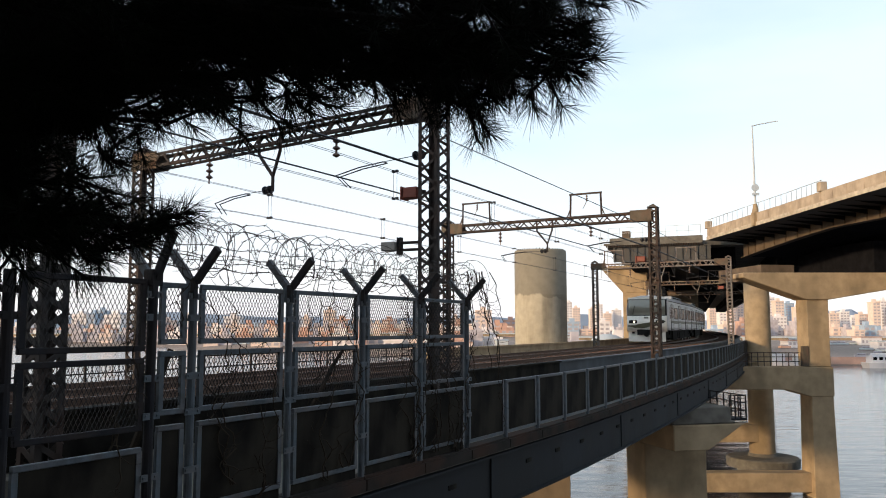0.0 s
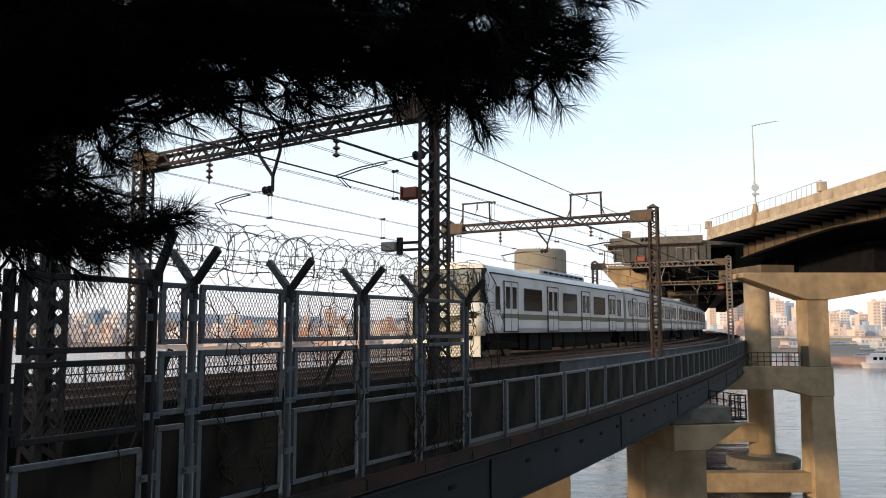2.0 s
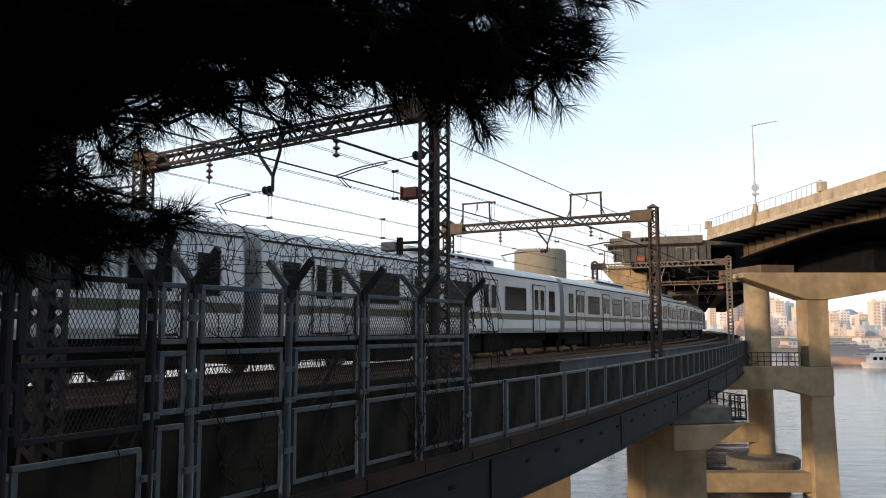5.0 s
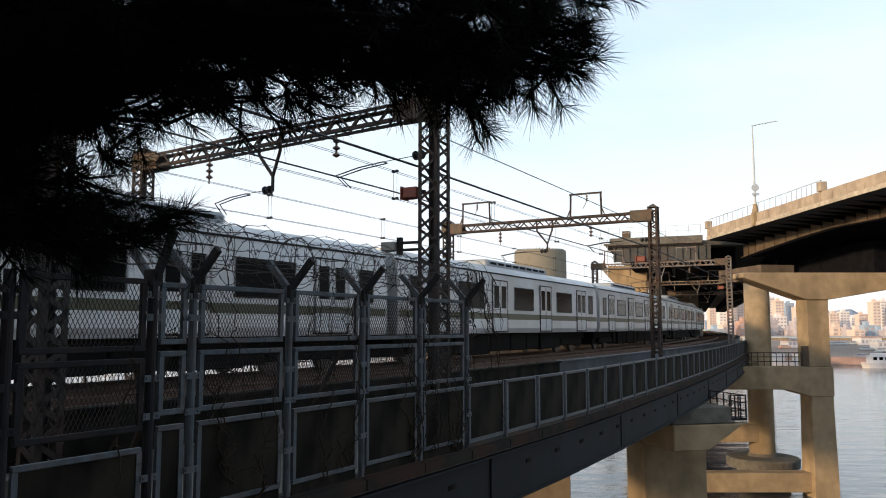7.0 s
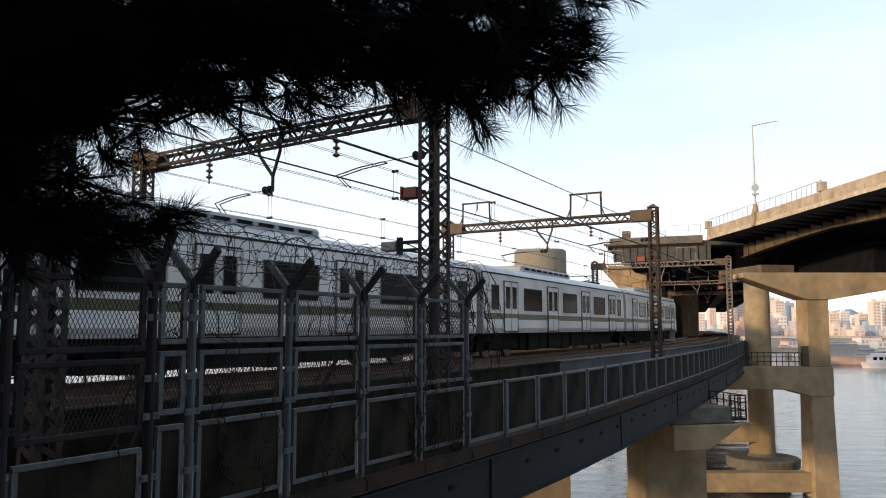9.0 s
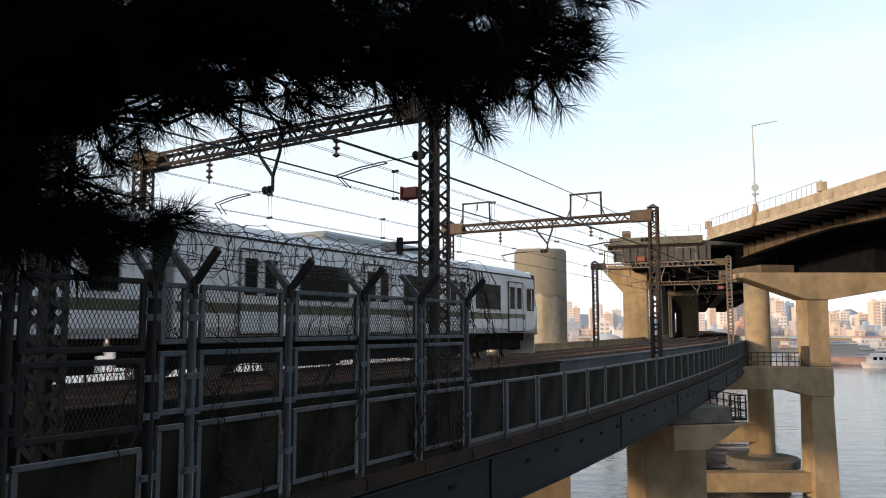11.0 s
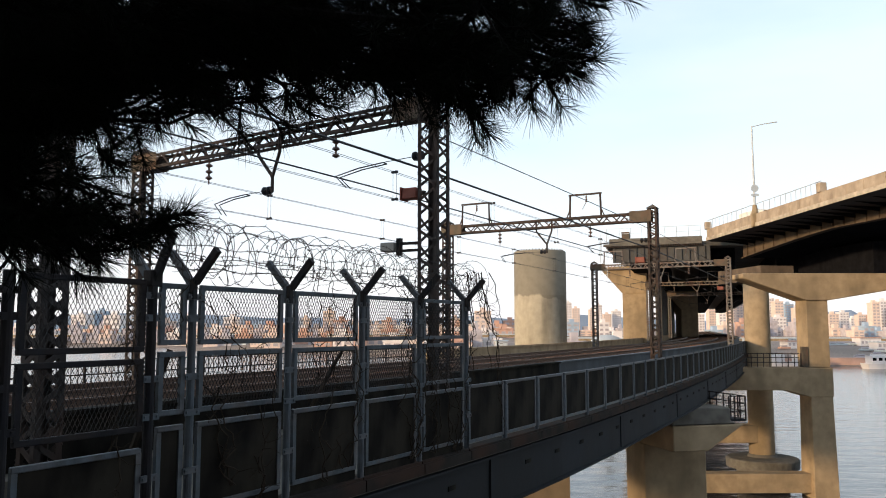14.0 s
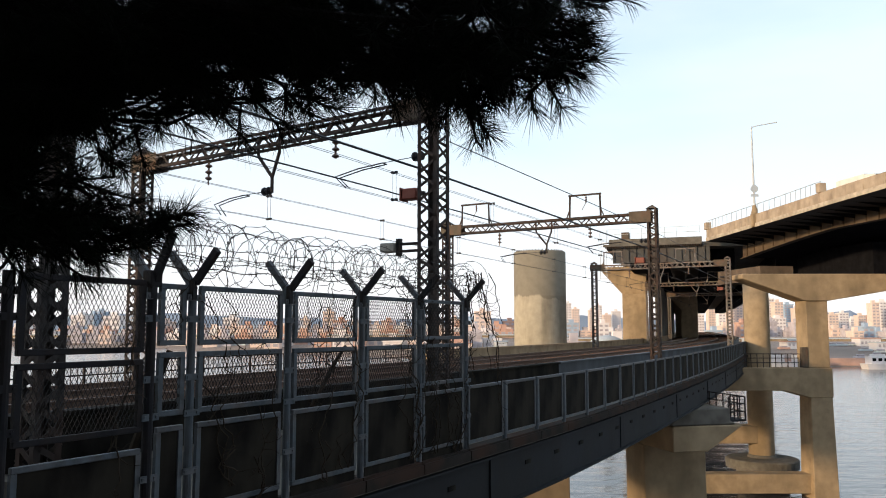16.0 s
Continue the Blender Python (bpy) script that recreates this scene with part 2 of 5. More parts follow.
        if last:
            for j in range(n):
                bm.faces.new((last[j], last[(j + 1) % n], ring[(j + 1) % n], ring[j]))
        else:
            bm.faces.new(ring[::-1])
        last = ring
    bm.faces.new(last)


WATER_Z, RAIL_Z = -9.5, 0.18
R_NEAR, R_FAR, R_MAST, R_MAST_IN = 488.6, 484.685, 491.15, 482.2


def fence_r(s):
    """The parapet closes in on the track along the bridge."""
    return 493.15 - 0.035 * min(max(s - 5.0, 0.0), 40.0)


# ---- setting ----
def build_water():
    m = bpy.data.materials.new("river_water")
    m.use_nodes = True
    n, l = m.node_tree.nodes, m.node_tree.links
    b = n["Principled BSDF"]
    b.inputs["Base Color"].default_value = (0.085, 0.08, 0.085, 1)
    b.inputs["Roughness"].default_value, b.inputs["IOR"].default_value = 0.12, 1.33
    co = n.new("ShaderNodeTexCoord")
    bp = None
    for scale, stretch, dist in ((0.35, (0.6, 1.5, 1), 0.26), (2.2, (0.7, 1.3, 1), 0.035)):
        mp = n.new("ShaderNodeMapping")
        mp.inputs["Scale"].default_value = stretch
        l.new(co.outputs["Object"], mp.inputs[0])
        no = n.new("ShaderNodeTexNoise")
        no.inputs["Scale"].default_value, no.inputs["Detail"].default_value = scale, 5
        l.new(mp.outputs[0], no.inputs["Vector"])
        q = n.new("ShaderNodeBump")
        q.inputs["Strength"].default_value, q.inputs["Distance"].default_value = 0.55, dist
        l.new(no.outputs[0], q.inputs["Height"])
        if bp:
            l.new(bp.outputs[0], q.inputs["Normal"])
        bp = q
    l.new(bp.outputs[0], b.inputs["Normal"])
    bm = bmesh.new()
    box(bm, -3000, 3000, -300, 3000, WATER_Z - 0.3, WATER_Z)
    tagged(part("water", bm, m), "grey-blue rippled river water under the bridge", "water", kind="structure")


def shore(x):
    return 226.0 + max(0.0, 70 - x) * 0.9 + 4 * math.sin(x * 0.07)


def ground_height(x, y):
    """The bank that the camera stands on, the river bed, and the far shore."""
    if y < -6:
        bank = -0.3
    else:
        bank = -0.3 - max(0.0, math.hypot(x * (0.5 if x < 0 else 1.0), y + 6.0) - 8.0) * 0.9
    d = y - shore(x)
    far = -14 + max(0.0, min(1.0, d / 6 + 0.5)) * (14 + WATER_Z + 1.2) + max(0.0, min(1.0, (d - 15) / 60)) * 3.0
    return max(bank, far, -14.0)


def build_ground():
    bm = bmesh.new()
    ys = [-300, -150, -60, -30, -15, -8, -6] + [i * 1.0 for i in range(-5, 22)] + [26, 40, 80, 150] + [200 + 5 * i for i in range(100)] + [800, 1000, 1500, 3000]
    xs = [-3000, -1500, -900, -600, -400, -300, -200, -120, -60, -30] + [i * 1.5 for i in range(-14, 15)] + [30, 45, 60, 75, 100, 125, 150, 200, 300, 500, 900, 1500, 3000]
    grid = [[bm.verts.new((x, y, ground_height(x, y) + (0.06 * noise.noise((x, y, 0)) if y < 30 else 0))) for x in xs] for y in ys]
    for a, b in zip(grid, grid[1:]):
        for k in range(len(xs) - 1):
            bm.faces.new((a[k], a[k + 1], b[k + 1], b[k]))
    mat = material("bank_earth", (0.22, 0.17, 0.14), 0.95, scale=2, vary=0.4, stain=(0.34, 0.26, 0.23), stain_scale=0.03)
    tagged(part("ground", bm, mat, smooth=True), "brown earth bank and far river shore", "ground", kind="structure")


S_A, S_B = -40.0, 330.0


def build_deck():
    bm = bmesh.new()
    ribbon(bm, [(481.0, -0.30), (481.0, -0.75), (490.6, -0.85), (490.6, -0.30)], S_A, S_B)
    ribbon(bm, [(-2.9, -0.68), (0.02, -0.68), (0.02, -0.60), (-2.9, -0.60)], S_A, 200, 4.0, fence_r)
    tagged(part("bridge_deck", bm, CONCRETE_GREY), "grey concrete railway bridge deck on steel girders", "bridge deck", kind="structure")
    bm = bmesh.new()
    ribbon(bm, [(481.6, -0.29), (482.9, 0.03), (486.2, 0.03), (487.2, 0.10), (489.8, 0.13), (490.04, 0.02), (490.04, -0.29)], S_A, S_B)
    tagged(part("ballast_bed", bm, BALLAST), "rust-brown ballast bed of the double track", "ballast", kind="stuff")
    # the near stretch gets a near-black colour in place of shade
    for s0, s1, mat, lab in ((S_A, 11.2, DIRT_SHADE_PANEL, "near-black upstand wall beside the ballast, shade in its colour"), (11.25, S_B, UPSTAND, "grey painted upstand wall beside the ballast")):
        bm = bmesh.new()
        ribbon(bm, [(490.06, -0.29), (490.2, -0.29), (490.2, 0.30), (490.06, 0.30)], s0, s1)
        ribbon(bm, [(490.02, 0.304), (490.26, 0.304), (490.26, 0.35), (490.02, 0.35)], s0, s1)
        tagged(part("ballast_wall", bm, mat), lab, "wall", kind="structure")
    # outer low wall of the far side, in cast panels
    bm = bmesh.new()
    ribbon(bm, [(481.15, -0.28), (481.35, -0.28), (481.35, 0.296), (481.15, 0.296)], 19.0, S_B)
    ribbon(bm, [(481.10, 0.30), (481.40, 0.30), (481.40, 0.40), (481.10, 0.40)], 19.0, S_B)
    tagged(part("parapet_wall", bm, CONCRETE), "low weathered concrete wall along the far deck edge", "parapet", kind="structure")
    for r, lab in ((0.0, "outer"), (-5.5, "middle"), (-11.4, "inner")):
        bm = bmesh.new()
        ribbon(bm, [(r - 0.2, -0.685), (r + 0.10, -0.685), (r + 0.10, -0.715), (r + 0.03, -0.72), (r + 0.03, -1.47), (r + 0.12, -1.475), (r + 0.12, -1.51),
                    (r - 0.25, -1.51), (r - 0.25, -1.475), (r - 0.03, -1.47), (r - 0.03, -0.72), (r - 0.2, -0.715)], S_A, 150, 4.0, fence_r)
        g = part("bridge_girder", bm, GIRDER)
        tagged(g, "dark grey painted steel plate girder carrying the track", "girder", "plate girders of the bridge", "structure")
        if lab == "outer":
            for k in range(-2, 6):
                bm = bmesh.new()
                box(bm, 0.034, 0.06, -0.14, 0.14, -1.465, -0.725)
                st = part("splice_plate", bm, GIRDER, g)
                st.matrix_basis = on_line(fence_r(k * 7.1 + 0.6), k * 7.1 + 0.6)
            for k in range(-10, 60):
                bm = bmesh.new()
                box(bm, 0.032, 0.045, -0.11, 0.11, -1.0, -0.93)
                st = part("cover_plate", bm, DIRT_SHADE_PANEL, g)
                st.matrix_basis = on_line(fence_r(k * 1.34 + 0.6), k * 1.34 + 0.6)
    for r0, z in ((R_NEAR, 0.25), (R_FAR, RAIL_Z)):
        track = empty("railway_track")
        tagged(track, "rusty rails on concrete sleepers in ballast", "railway track", "two tracks of the bridge", "structure")
        for g in (-0.7525, 0.7525):
            bm = bmesh.new()
            r = r0 + g
            ribbon(bm, [(r - 0.065, z - 0.15), (r + 0.065, z - 0.15), (r + 0.065, z - 0.135), (r + 0.01, z - 0.12), (r + 0.01, z - 0.04), (r + 0.034, z - 0.03),
                        (r + 0.034, z), (r - 0.034, z), (r - 0.034, z - 0.03), (r - 0.01, z - 0.04), (r - 0.01, z - 0.12), (r - 0.065, z - 0.135)], S_A, S_B)
            part("rail", bm, RAIL, track)
        bm = bmesh.new()
        box(bm, -1.2, 1.2, -0.12, 0.12, z - 0.20, z - 0.135, bevel=0.02)
        first = part("sleeper", bm, SLEEPER, track)
        first.matrix_basis = on_line(r0, -14)
        for k in range(1, 150):
            share("sleeper", first.data, track, on_line(r0, -14 + k * 0.62))


def build_stones():
    """Loose ballast stones on the bed."""
    rng = random.Random(5)
    verts, faces = [], []
    for _ in range(26000):
        s = -8 + 60 * rng.random() ** 1.4
        r = rng.uniform(482.6, 490.0)
        z = 0.03 + (0.09 * min(1, max(0, (r - 486.0) / 3.0)))
        c = P(r, s, z + rng.uniform(-0.01, 0.035))
        a, q = rng.uniform(0.025, 0.055), rng.uniform(0, 6.28)
        k = len(verts)
        for i in range(3):
            verts.append((c.x + a * math.cos(q + i * 2.1), c.y + a * math.sin(q + i * 2.1), c.z - 0.01))
        verts.append((c.x + rng.uniform(-0.02, 0.02), c.y + rng.uniform(-0.02, 0.02), c.z + a * rng.uniform(0.5, 1.1)))
        faces += [(k, k + 1, k + 3), (k + 1, k + 2, k + 3), (k + 2, k, k + 3)]
    me = bpy.data.meshes.new("ballast_stones")
    me.from_pydata(verts, [], faces)
    me.materials.append(material("ballast_stone", (0.13, 0.072, 0.047), 0.95, scale=12, vary=0.3, bump=0, island=0.55))
    tagged(new("ballast_stones", me), "loose rust-brown ballast stones", "ballast", kind="stuff")


build_water()
build_ground()
build_deck()
build_stones()


# ---- overhead line ----
def lattice(bm, a, b, w, d, side, cells, chord=0.07, lace=0.045):
    """A four-chord lattice member from a to b; side is the direction of its width w, d its depth."""
    a, b = Vector(a), Vector(b)
    t = (b - a).normalized()
    s = Vector(side).normalized()
    u = t.cross(s).normalized()
    off = [s * i * w / 2 + u * j * d / 2 for i, j in ((-1, -1), (1, -1), (1, 1), (-1, 1))]
    for o in off:
        # angle section: two thin legs
        i, j = (1 if o.dot(s) < 0 else -1), (1 if o.dot(u) < 0 else -1)
        bar(bm, a + o + s * i * chord / 2, b + o + s * i * chord / 2, 0.012, chord, up=s)
        bar(bm, a + o + u * j * chord / 2, b + o + u * j * chord / 2, 0.012, chord, up=u)
    for k in range(cells):
        p, q = a.lerp(b, k / cells), a.lerp(b, (k + 1) / cells)
        m = a.lerp(b, (k + 0.5) / cells)
        for i in range(4):
            o0, o1 = off[i], off[(i + 1) % 4]
            nrm = (o0 + o1).normalized()
            bar(bm, p + o0, m + o1, lace, 0.012, up=nrm)
            bar(bm, m + o1, q + o0, lace, 0.012, up=nrm)


BEAM_Z = 5.66


def insulator(bm, top, n=4, r=0.07, step=0.09):
    for k in range(n):
        lathe(bm, [(0.025, -step), (r, -step * 0.75), (r * 0.9, -step * 0.55), (0.025, -step * 0.35), (0.025, 0)], 10, Matrix.Translation(Vector(top) - Vector((0, 0, k * step))))


def gantry(s, foot=-0.62, width=0.44, rich=True, steel=RUST_STEEL, skew=0.0, dip=0.0):
    """A portal over both tracks: two lattice masts, a lattice beam, end plates, droppers and wire frames."""
    def Q(r, q, z=0.0):
        u = (R_MAST - r) / (R_MAST - R_MAST_IN)
        return P(r, q + skew * u, z - (dip * u if z > 3 else 0.0))

    def pose_at(r, z):
        q = s + skew * (R_MAST - r) / (R_MAST - R_MAST_IN)
        z -= dip * (R_MAST - r) / (R_MAST - R_MAST_IN) if z > 3 else 0.0
        return on_line(r, q, z, -math.atan(skew / (R_MAST - R_MAST_IN)))

    g = empty("overhead_gantry")
    tagged(g, "rusty lattice steel gantry spanning both tracks", "gantry", "overhead line gantries")
    side = (Q(491, s) - Q(490, s)).normalized()
    for r, w, z0 in ((R_MAST, width, foot), (R_MAST_IN, 0.38, -0.28)):
        bm = bmesh.new()
        lattice(bm, Q(r, s, z0), Q(r, s, BEAM_Z + 0.32), w, w, side, int((BEAM_Z - z0) / (w * 1.15)), 0.075, 0.055)
        mast = part("mast", bm, steel, g)
        bm = bmesh.new()
        box(bm, -w * 0.75, w * 0.75, -w * 0.75, w * 0.75, -0.08, 0.10, m=pose_at(r, z0), bevel=0.02)
        part("base_block", bm, CONCRETE_GREY, mast)
        bm = bmesh.new()
        m = pose_at(r, BEAM_Z + 0.32)
        vs = [bm.verts.new(m @ Vector((i * w * 0.6, j * w * 0.6, 0))) for i, j in ((-1, -1), (1, -1), (1, 1), (-1, 1))]
        top = bm.verts.new(m @ Vector((0, 0, 0.16)))
        bm.faces.new(vs[::-1])
        for k in range(4):
            bm.faces.new((vs[k], vs[(k + 1) % 4], top))
        part("cap", bm, TAN_PLATE, mast)
    bm = bmesh.new()
    lattice(bm, Q(R_MAST_IN + 0.2, s, BEAM_Z), Q(R_MAST - 0.2, s, BEAM_Z), 0.36, 0.36, (0, 0, 1), 12, 0.07, 0.05)
    part("beam", bm, steel, g)
    for r, q in ((R_MAST_IN + 0.25, 0.50), (R_MAST - 0.45, 0.42)):
        bm = bmesh.new()
        box(bm, -q, q, -0.20, -0.194, -0.20, 0.24, m=pose_at(r, BEAM_Z))
        box(bm, -q, q, 0.194, 0.20, -0.20, 0.24, m=pose_at(r, BEAM_Z))
        for i in range(5):
            for zz in (-0.15, 0.19):
                box(bm, -q + 0.08 + i * (2 * q - 0.16) / 4 - 0.015, -q + 0.08 + i * (2 * q - 0.16) / 4 + 0.015, -0.215, -0.2, zz - 0.015, zz + 0.015, m=pose_at(r, BEAM_Z))
        part("gusset_plate", bm, TAN_PLATE, g)
    mid = (R_MAST + R_MAST_IN) / 2
    bm = bmesh.new()
    for k in (-1, 1):
        tube(bm, [Q(mid + k * 0.35, s, BEAM_Z + 0.15), Q(mid + k * 0.33, s, BEAM_Z - 0.3), Q(mid + 0.12, s, BEAM_Z - 0.85), Q(mid + 0.12, s, BEAM_Z - 1.2)], 0.04, 6)
    part("dropper_post", bm, steel, g)
    for r, z in ((R_NEAR + 0.05, 5.12), (R_FAR, 4.88)):
        bm = bmesh.new()
        insulator(bm, Q(r, s, BEAM_Z - 0.22), 3, 0.085, 0.15)
        tube(bm, [Q(r, s, BEAM_Z - 0.65), Q(r, s, z)], 0.02, 6)
        part("insulator_string", bm, PORCELAIN, g)
    for r0, zc, d in ((R_NEAR, 4.42, -1), (R_FAR, 4.2, 1)):
        bm = bmesh.new()
        start = Q(mid + 0.12, s, BEAM_Z - 1.15) if d > 0 else Q(R_MAST - 0.2, s, 4.75)
        end = Q(r0 + (-0.1 if d > 0 else -0.2), s + 0.3, zc + 0.25)
        mids = start.lerp(end, 0.45) + Vector((0, 0, 0.05))
        for o in (0.0, 0.16):
            shift = Q(r0, s + o) - Q(r0, s)
            tube(bm, [mids + shift, mids.lerp(end, 0.5) + shift + Vector((0, 0, 0.03)), end + shift, Q(r0, s + 0.45 + o, zc)], 0.014, 6)
        tube(bm, [start, mids], 0.009, 5)
        tube(bm, [mids, mids + Q(r0, s + 0.16) - Q(r0, s)], 0.014, 5)
        way = (mids - start).normalized()
        for k in (0.10, 0.26):
            c = start + way * k
            tube(bm, [c - way * 0.06, c - way * 0.035, c, c + way * 0.035, c + way * 0.06], 0.05, 8)
            tube(bm, [c - way * 0.02, c + way * 0.02], 0.095, 10)
        part("steady_arm", bm, WIRE, g)
    if rich:
        for r in (R_MAST_IN + 1.35, R_MAST - 2.7):
            bm = bmesh.new()
            h = 0.95
            for k in (-0.65, 0.65):
                bar(bm, Q(r + k, s, BEAM_Z + 0.18), Q(r + k * 0.96, s, BEAM_Z + 0.18 + h), 0.07, 0.07)
                bar(bm, Q(r + k * 1.2, s, BEAM_Z + 0.18), Q(r + k, s, BEAM_Z + 0.5), 0.04, 0.04)
            bar(bm, Q(r - 0.68, s, BEAM_Z + 0.15 + h), Q(r + 0.68, s, BEAM_Z + 0.15 + h), 0.07, 0.07)
            fr = part("wire_frame", bm, steel, g)
            bm = bmesh.new()
            insulator(bm, Q(r + 0.05, s, BEAM_Z + 0.1 + h), 3, 0.05)
            tube(bm, [Q(r + 0.05, s, BEAM_Z + h - 0.15), Q(r - 0.12, s, BEAM_Z + h - 0.45)], 0.015, 5)
            part("insulator", bm, PORCELAIN, fr)
    return g


GANTRIES = (2.15, 19.35, 43.3, 67.0, 92.0)
for k_g, s_g in enumerate(GANTRIES):
    gantry(s_g, width=0.44 if k_g == 0 else 0.36, rich=0 < k_g < 4, steel=PALE_LATTICE if k_g > 1 else RUST_STEEL, skew=0.5 if k_g == 0 else 0.0, dip=0.16 if k_g == 0 else 0.06)


def anchor_mast():
    s = -5.74
    g = empty("lattice_mast")
    tagged(g, "dark lattice steel mast behind the tall fence", "mast")
    bm = bmesh.new()
    side = P(421, s) - P(420, s)
    lattice(bm, P(491.15, s, -0.62), P(491.15, s, 5.9), 0.30, 0.30, side, 17, 0.07, 0.06)
    part("mast_frame", bm, RUST_STEEL, g)
    bm = bmesh.new()
    box(bm, -0.3, 0.3, -0.3, 0.3, -0.08, 0.10, m=on_line(491.15, s, -0.62), bevel=0.02)
    part("base_block", bm, CONCRETE_GREY, g)


anchor_mast()


def mast_boxes():
    """Boxes and brackets fixed to the mast behind the fence, and a red weight box on each next gantry."""
    for k, s in enumerate(GANTRIES[:3]):
        b = empty("tension_box", on_line(R_MAST - 0.50, s, 3.98))
        tagged(b, "faded red box hung on the gantry mast", "signal box", "red boxes on the masts")
        bm = bmesh.new()
        box(bm, -0.17, 0.17, -0.12, 0.12, -0.11, 0.11, bevel=0.02)
        part("case", bm, RED_PAINT, b)
        bm = bmesh.new()
        box(bm, 0.171, 0.3, -0.04, 0.04, -0.04, 0.04)
        part("bracket", bm, RUST_STEEL, b)
        bm = bmesh.new()
        box(bm, -0.20, -0.171, -0.14, 0.14, -0.13, 0.13)
        part("lid", bm, RED_PAINT, b)
    c = empty("cable_terminal", on_line(R_MAST - 0.62, 2.0, 2.92))
    tagged(c, "pale grey equipment box on brackets at the mast", "equipment box")
    bm = bmesh.new()
    box(bm, -0.45, -0.12, -0.12, 0.12, -0.09, 0.09, bevel=0.015)
    part("case", bm, material("weathered_grey_enamel", (0.27, 0.26, 0.24), 0.5, scale=8, stain=(0.16, 0.14, 0.12), stain_scale=4), c)
    for z in (-0.08, 0.06):
        bm = bmesh.new()
        box(bm, -0.13, 0.42, -0.03, 0.03, z - 0.025, z + 0.025)
        part("bracket_rail", bm, ARM_STEEL, c)
    for x in (-0.1, -0.04):
        bm = bmesh.new()
        box(bm, x - 0.015, x + 0.015, -0.05, 0.05, -0.17, 0.17)
        part("clamp", bm, ARM_STEEL, c)


mast_boxes()


def wires():
    def line(r, z, s0, s1, rad, sag=0.0, name="overhead_wire", lab="thin dark overhead wire along the track"):
        bm = bmesh.new()
        pts = []
        stops = [s0] + [q for q in GANTRIES if s0 < q < s1] + [s1]
        for a, b in zip(stops, stops[1:]):
            for i in range(8):
                u = i / 8
                pts.append(P(r + 0.0, a + (b - a) * u, z - sag * 4 * u * (1 - u)))
        pts.append(P(r, s1, z))
        tube(bm, pts, rad, 5)
        tagged(part(name, bm, WIRE), lab, "wire", "overhead wires", "structure")

    for r in (R_NEAR - 0.05, R_NEAR + 0.05):
        line(r, 4.40, -30, 200, 0.006)
        line(r, 5.06, -30, 200, 0.006, 0.03)
    for r in (R_FAR - 0.05, R_FAR + 0.05):
        line(r, 4.20, -30, 200, 0.006)
        line(r, 4.81, -30, 200, 0.006, 0.02)
    line(R_MAST - 0.28, 4.47, -30, 130, 0.024, 0.04, lab="thick black feeder cable along the masts")
    line(R_MAST - 1.2, 4.13, -30, GANTRIES[1], 0.016, 0.03, lab="black cable along the track")
    line(R_MAST - 0.3, 5.27, GANTRIES[0], 130, 0.012, 0.02, lab="black cable from mast to mast")
    for r, zc, zm in ((R_NEAR, 4.40, 5.06), (R_FAR, 4.20, 4.81)):
        for k in range(-1, 14):
            s = 4.66 + k * 5.4
            bm = bmesh.new()
            for o in (-0.05, 0.05):
                tube(bm, [P(r + o, s, zc), P(r + o, s, zm)], 0.004, 4)
                for z in (zc, zm):
                    box(bm, -0.03, 0.03, -0.03, 0.03, -0.03, 0.03, m=on_line(r + o, s, z))
            tagged(part("dropper", bm, WIRE), "thin dropper between the two wires", "wire", "wire droppers", "structure")


wires()


# ---- fence along the bridge ----
BAY, S_POST = 1.33, -5.56
FENCE_FOOT, FENCE_LOW, FENCE_TOP = -0.47, 0.465, 1.77


def fence_pose(s, z=0.0):
    """x runs along the fence, y away from the bank."""
    a, b = P(fence_r(s), s), P(fence_r(s + BAY), s + BAY)
    d = b - a
    m = Matrix.Rotation(math.atan2(d.y, d.x), 4, "Z")
    return Matrix.Translation((a.x, a.y, z)) @ m


def ring(w, h, bw=0.05, t=0.022):
    bm = bmesh.new()
    box(bm, 0, w, -t, t, 0, bw, bevel=0.006)
    box(bm, 0, w, -t, t, h - bw, h, bevel=0.006)
    box(bm, 0, bw, -t * 0.9, t * 0.9, bw, h - bw)
    box(bm, w - bw, w, -t * 0.9, t * 0.9, bw, h - bw)
    return bm


def diamond(w, h, cw=0.043, ch=0.084, r=0.0026):
    """Expanded-metal mesh that fills w x h."""
    bm = bmesh.new()
    k = ch / cw
    for sign in (1, -1):
        c = -int(h / ch) - 2
        while c * cw < w + h / k + cw:
            x0 = c * cw
            pts = []
            if sign > 0:
                a = max(0.0, -x0 * k)
                b = min(h, (w - x0) * k)
                if b - a > 0.01:
                    pts = [(x0 + a / k, 0, a), (x0 + b / k, 0, b)]
            else:
                a = max(0.0, (x0 - w) * k)
                b = min(h, x0 * k)
                if b - a > 0.01:
                    pts = [(x0 - a / k, 0, a), (x0 - b / k, 0, b)]
            if pts:
                bar(bm, pts[0], pts[1], r * 1.1, r * 2.2, up=(0, 1, 0))
            c += 1
    return bm


def mesh_of(bm, mat, name):
    me = bpy.data.meshes.new(name)
    bm.to_mesh(me)
    bm.free()
    me.materials.append(mat)
    return me


W = BAY - 0.17
POST_BM = bmesh.new()
tube(POST_BM, [(0, 0, 0), (0, 0, 1)], 0.04, 12)
POST = mesh_of(POST_BM, GALV, "post")
DARK_POST_BM = bmesh.new()
tube(DARK_POST_BM, [(0, 0, 0), (0, 0, 1)], 0.045, 12)
DARK_POST = mesh_of(DARK_POST_BM, SHADED_FENCE, "post")
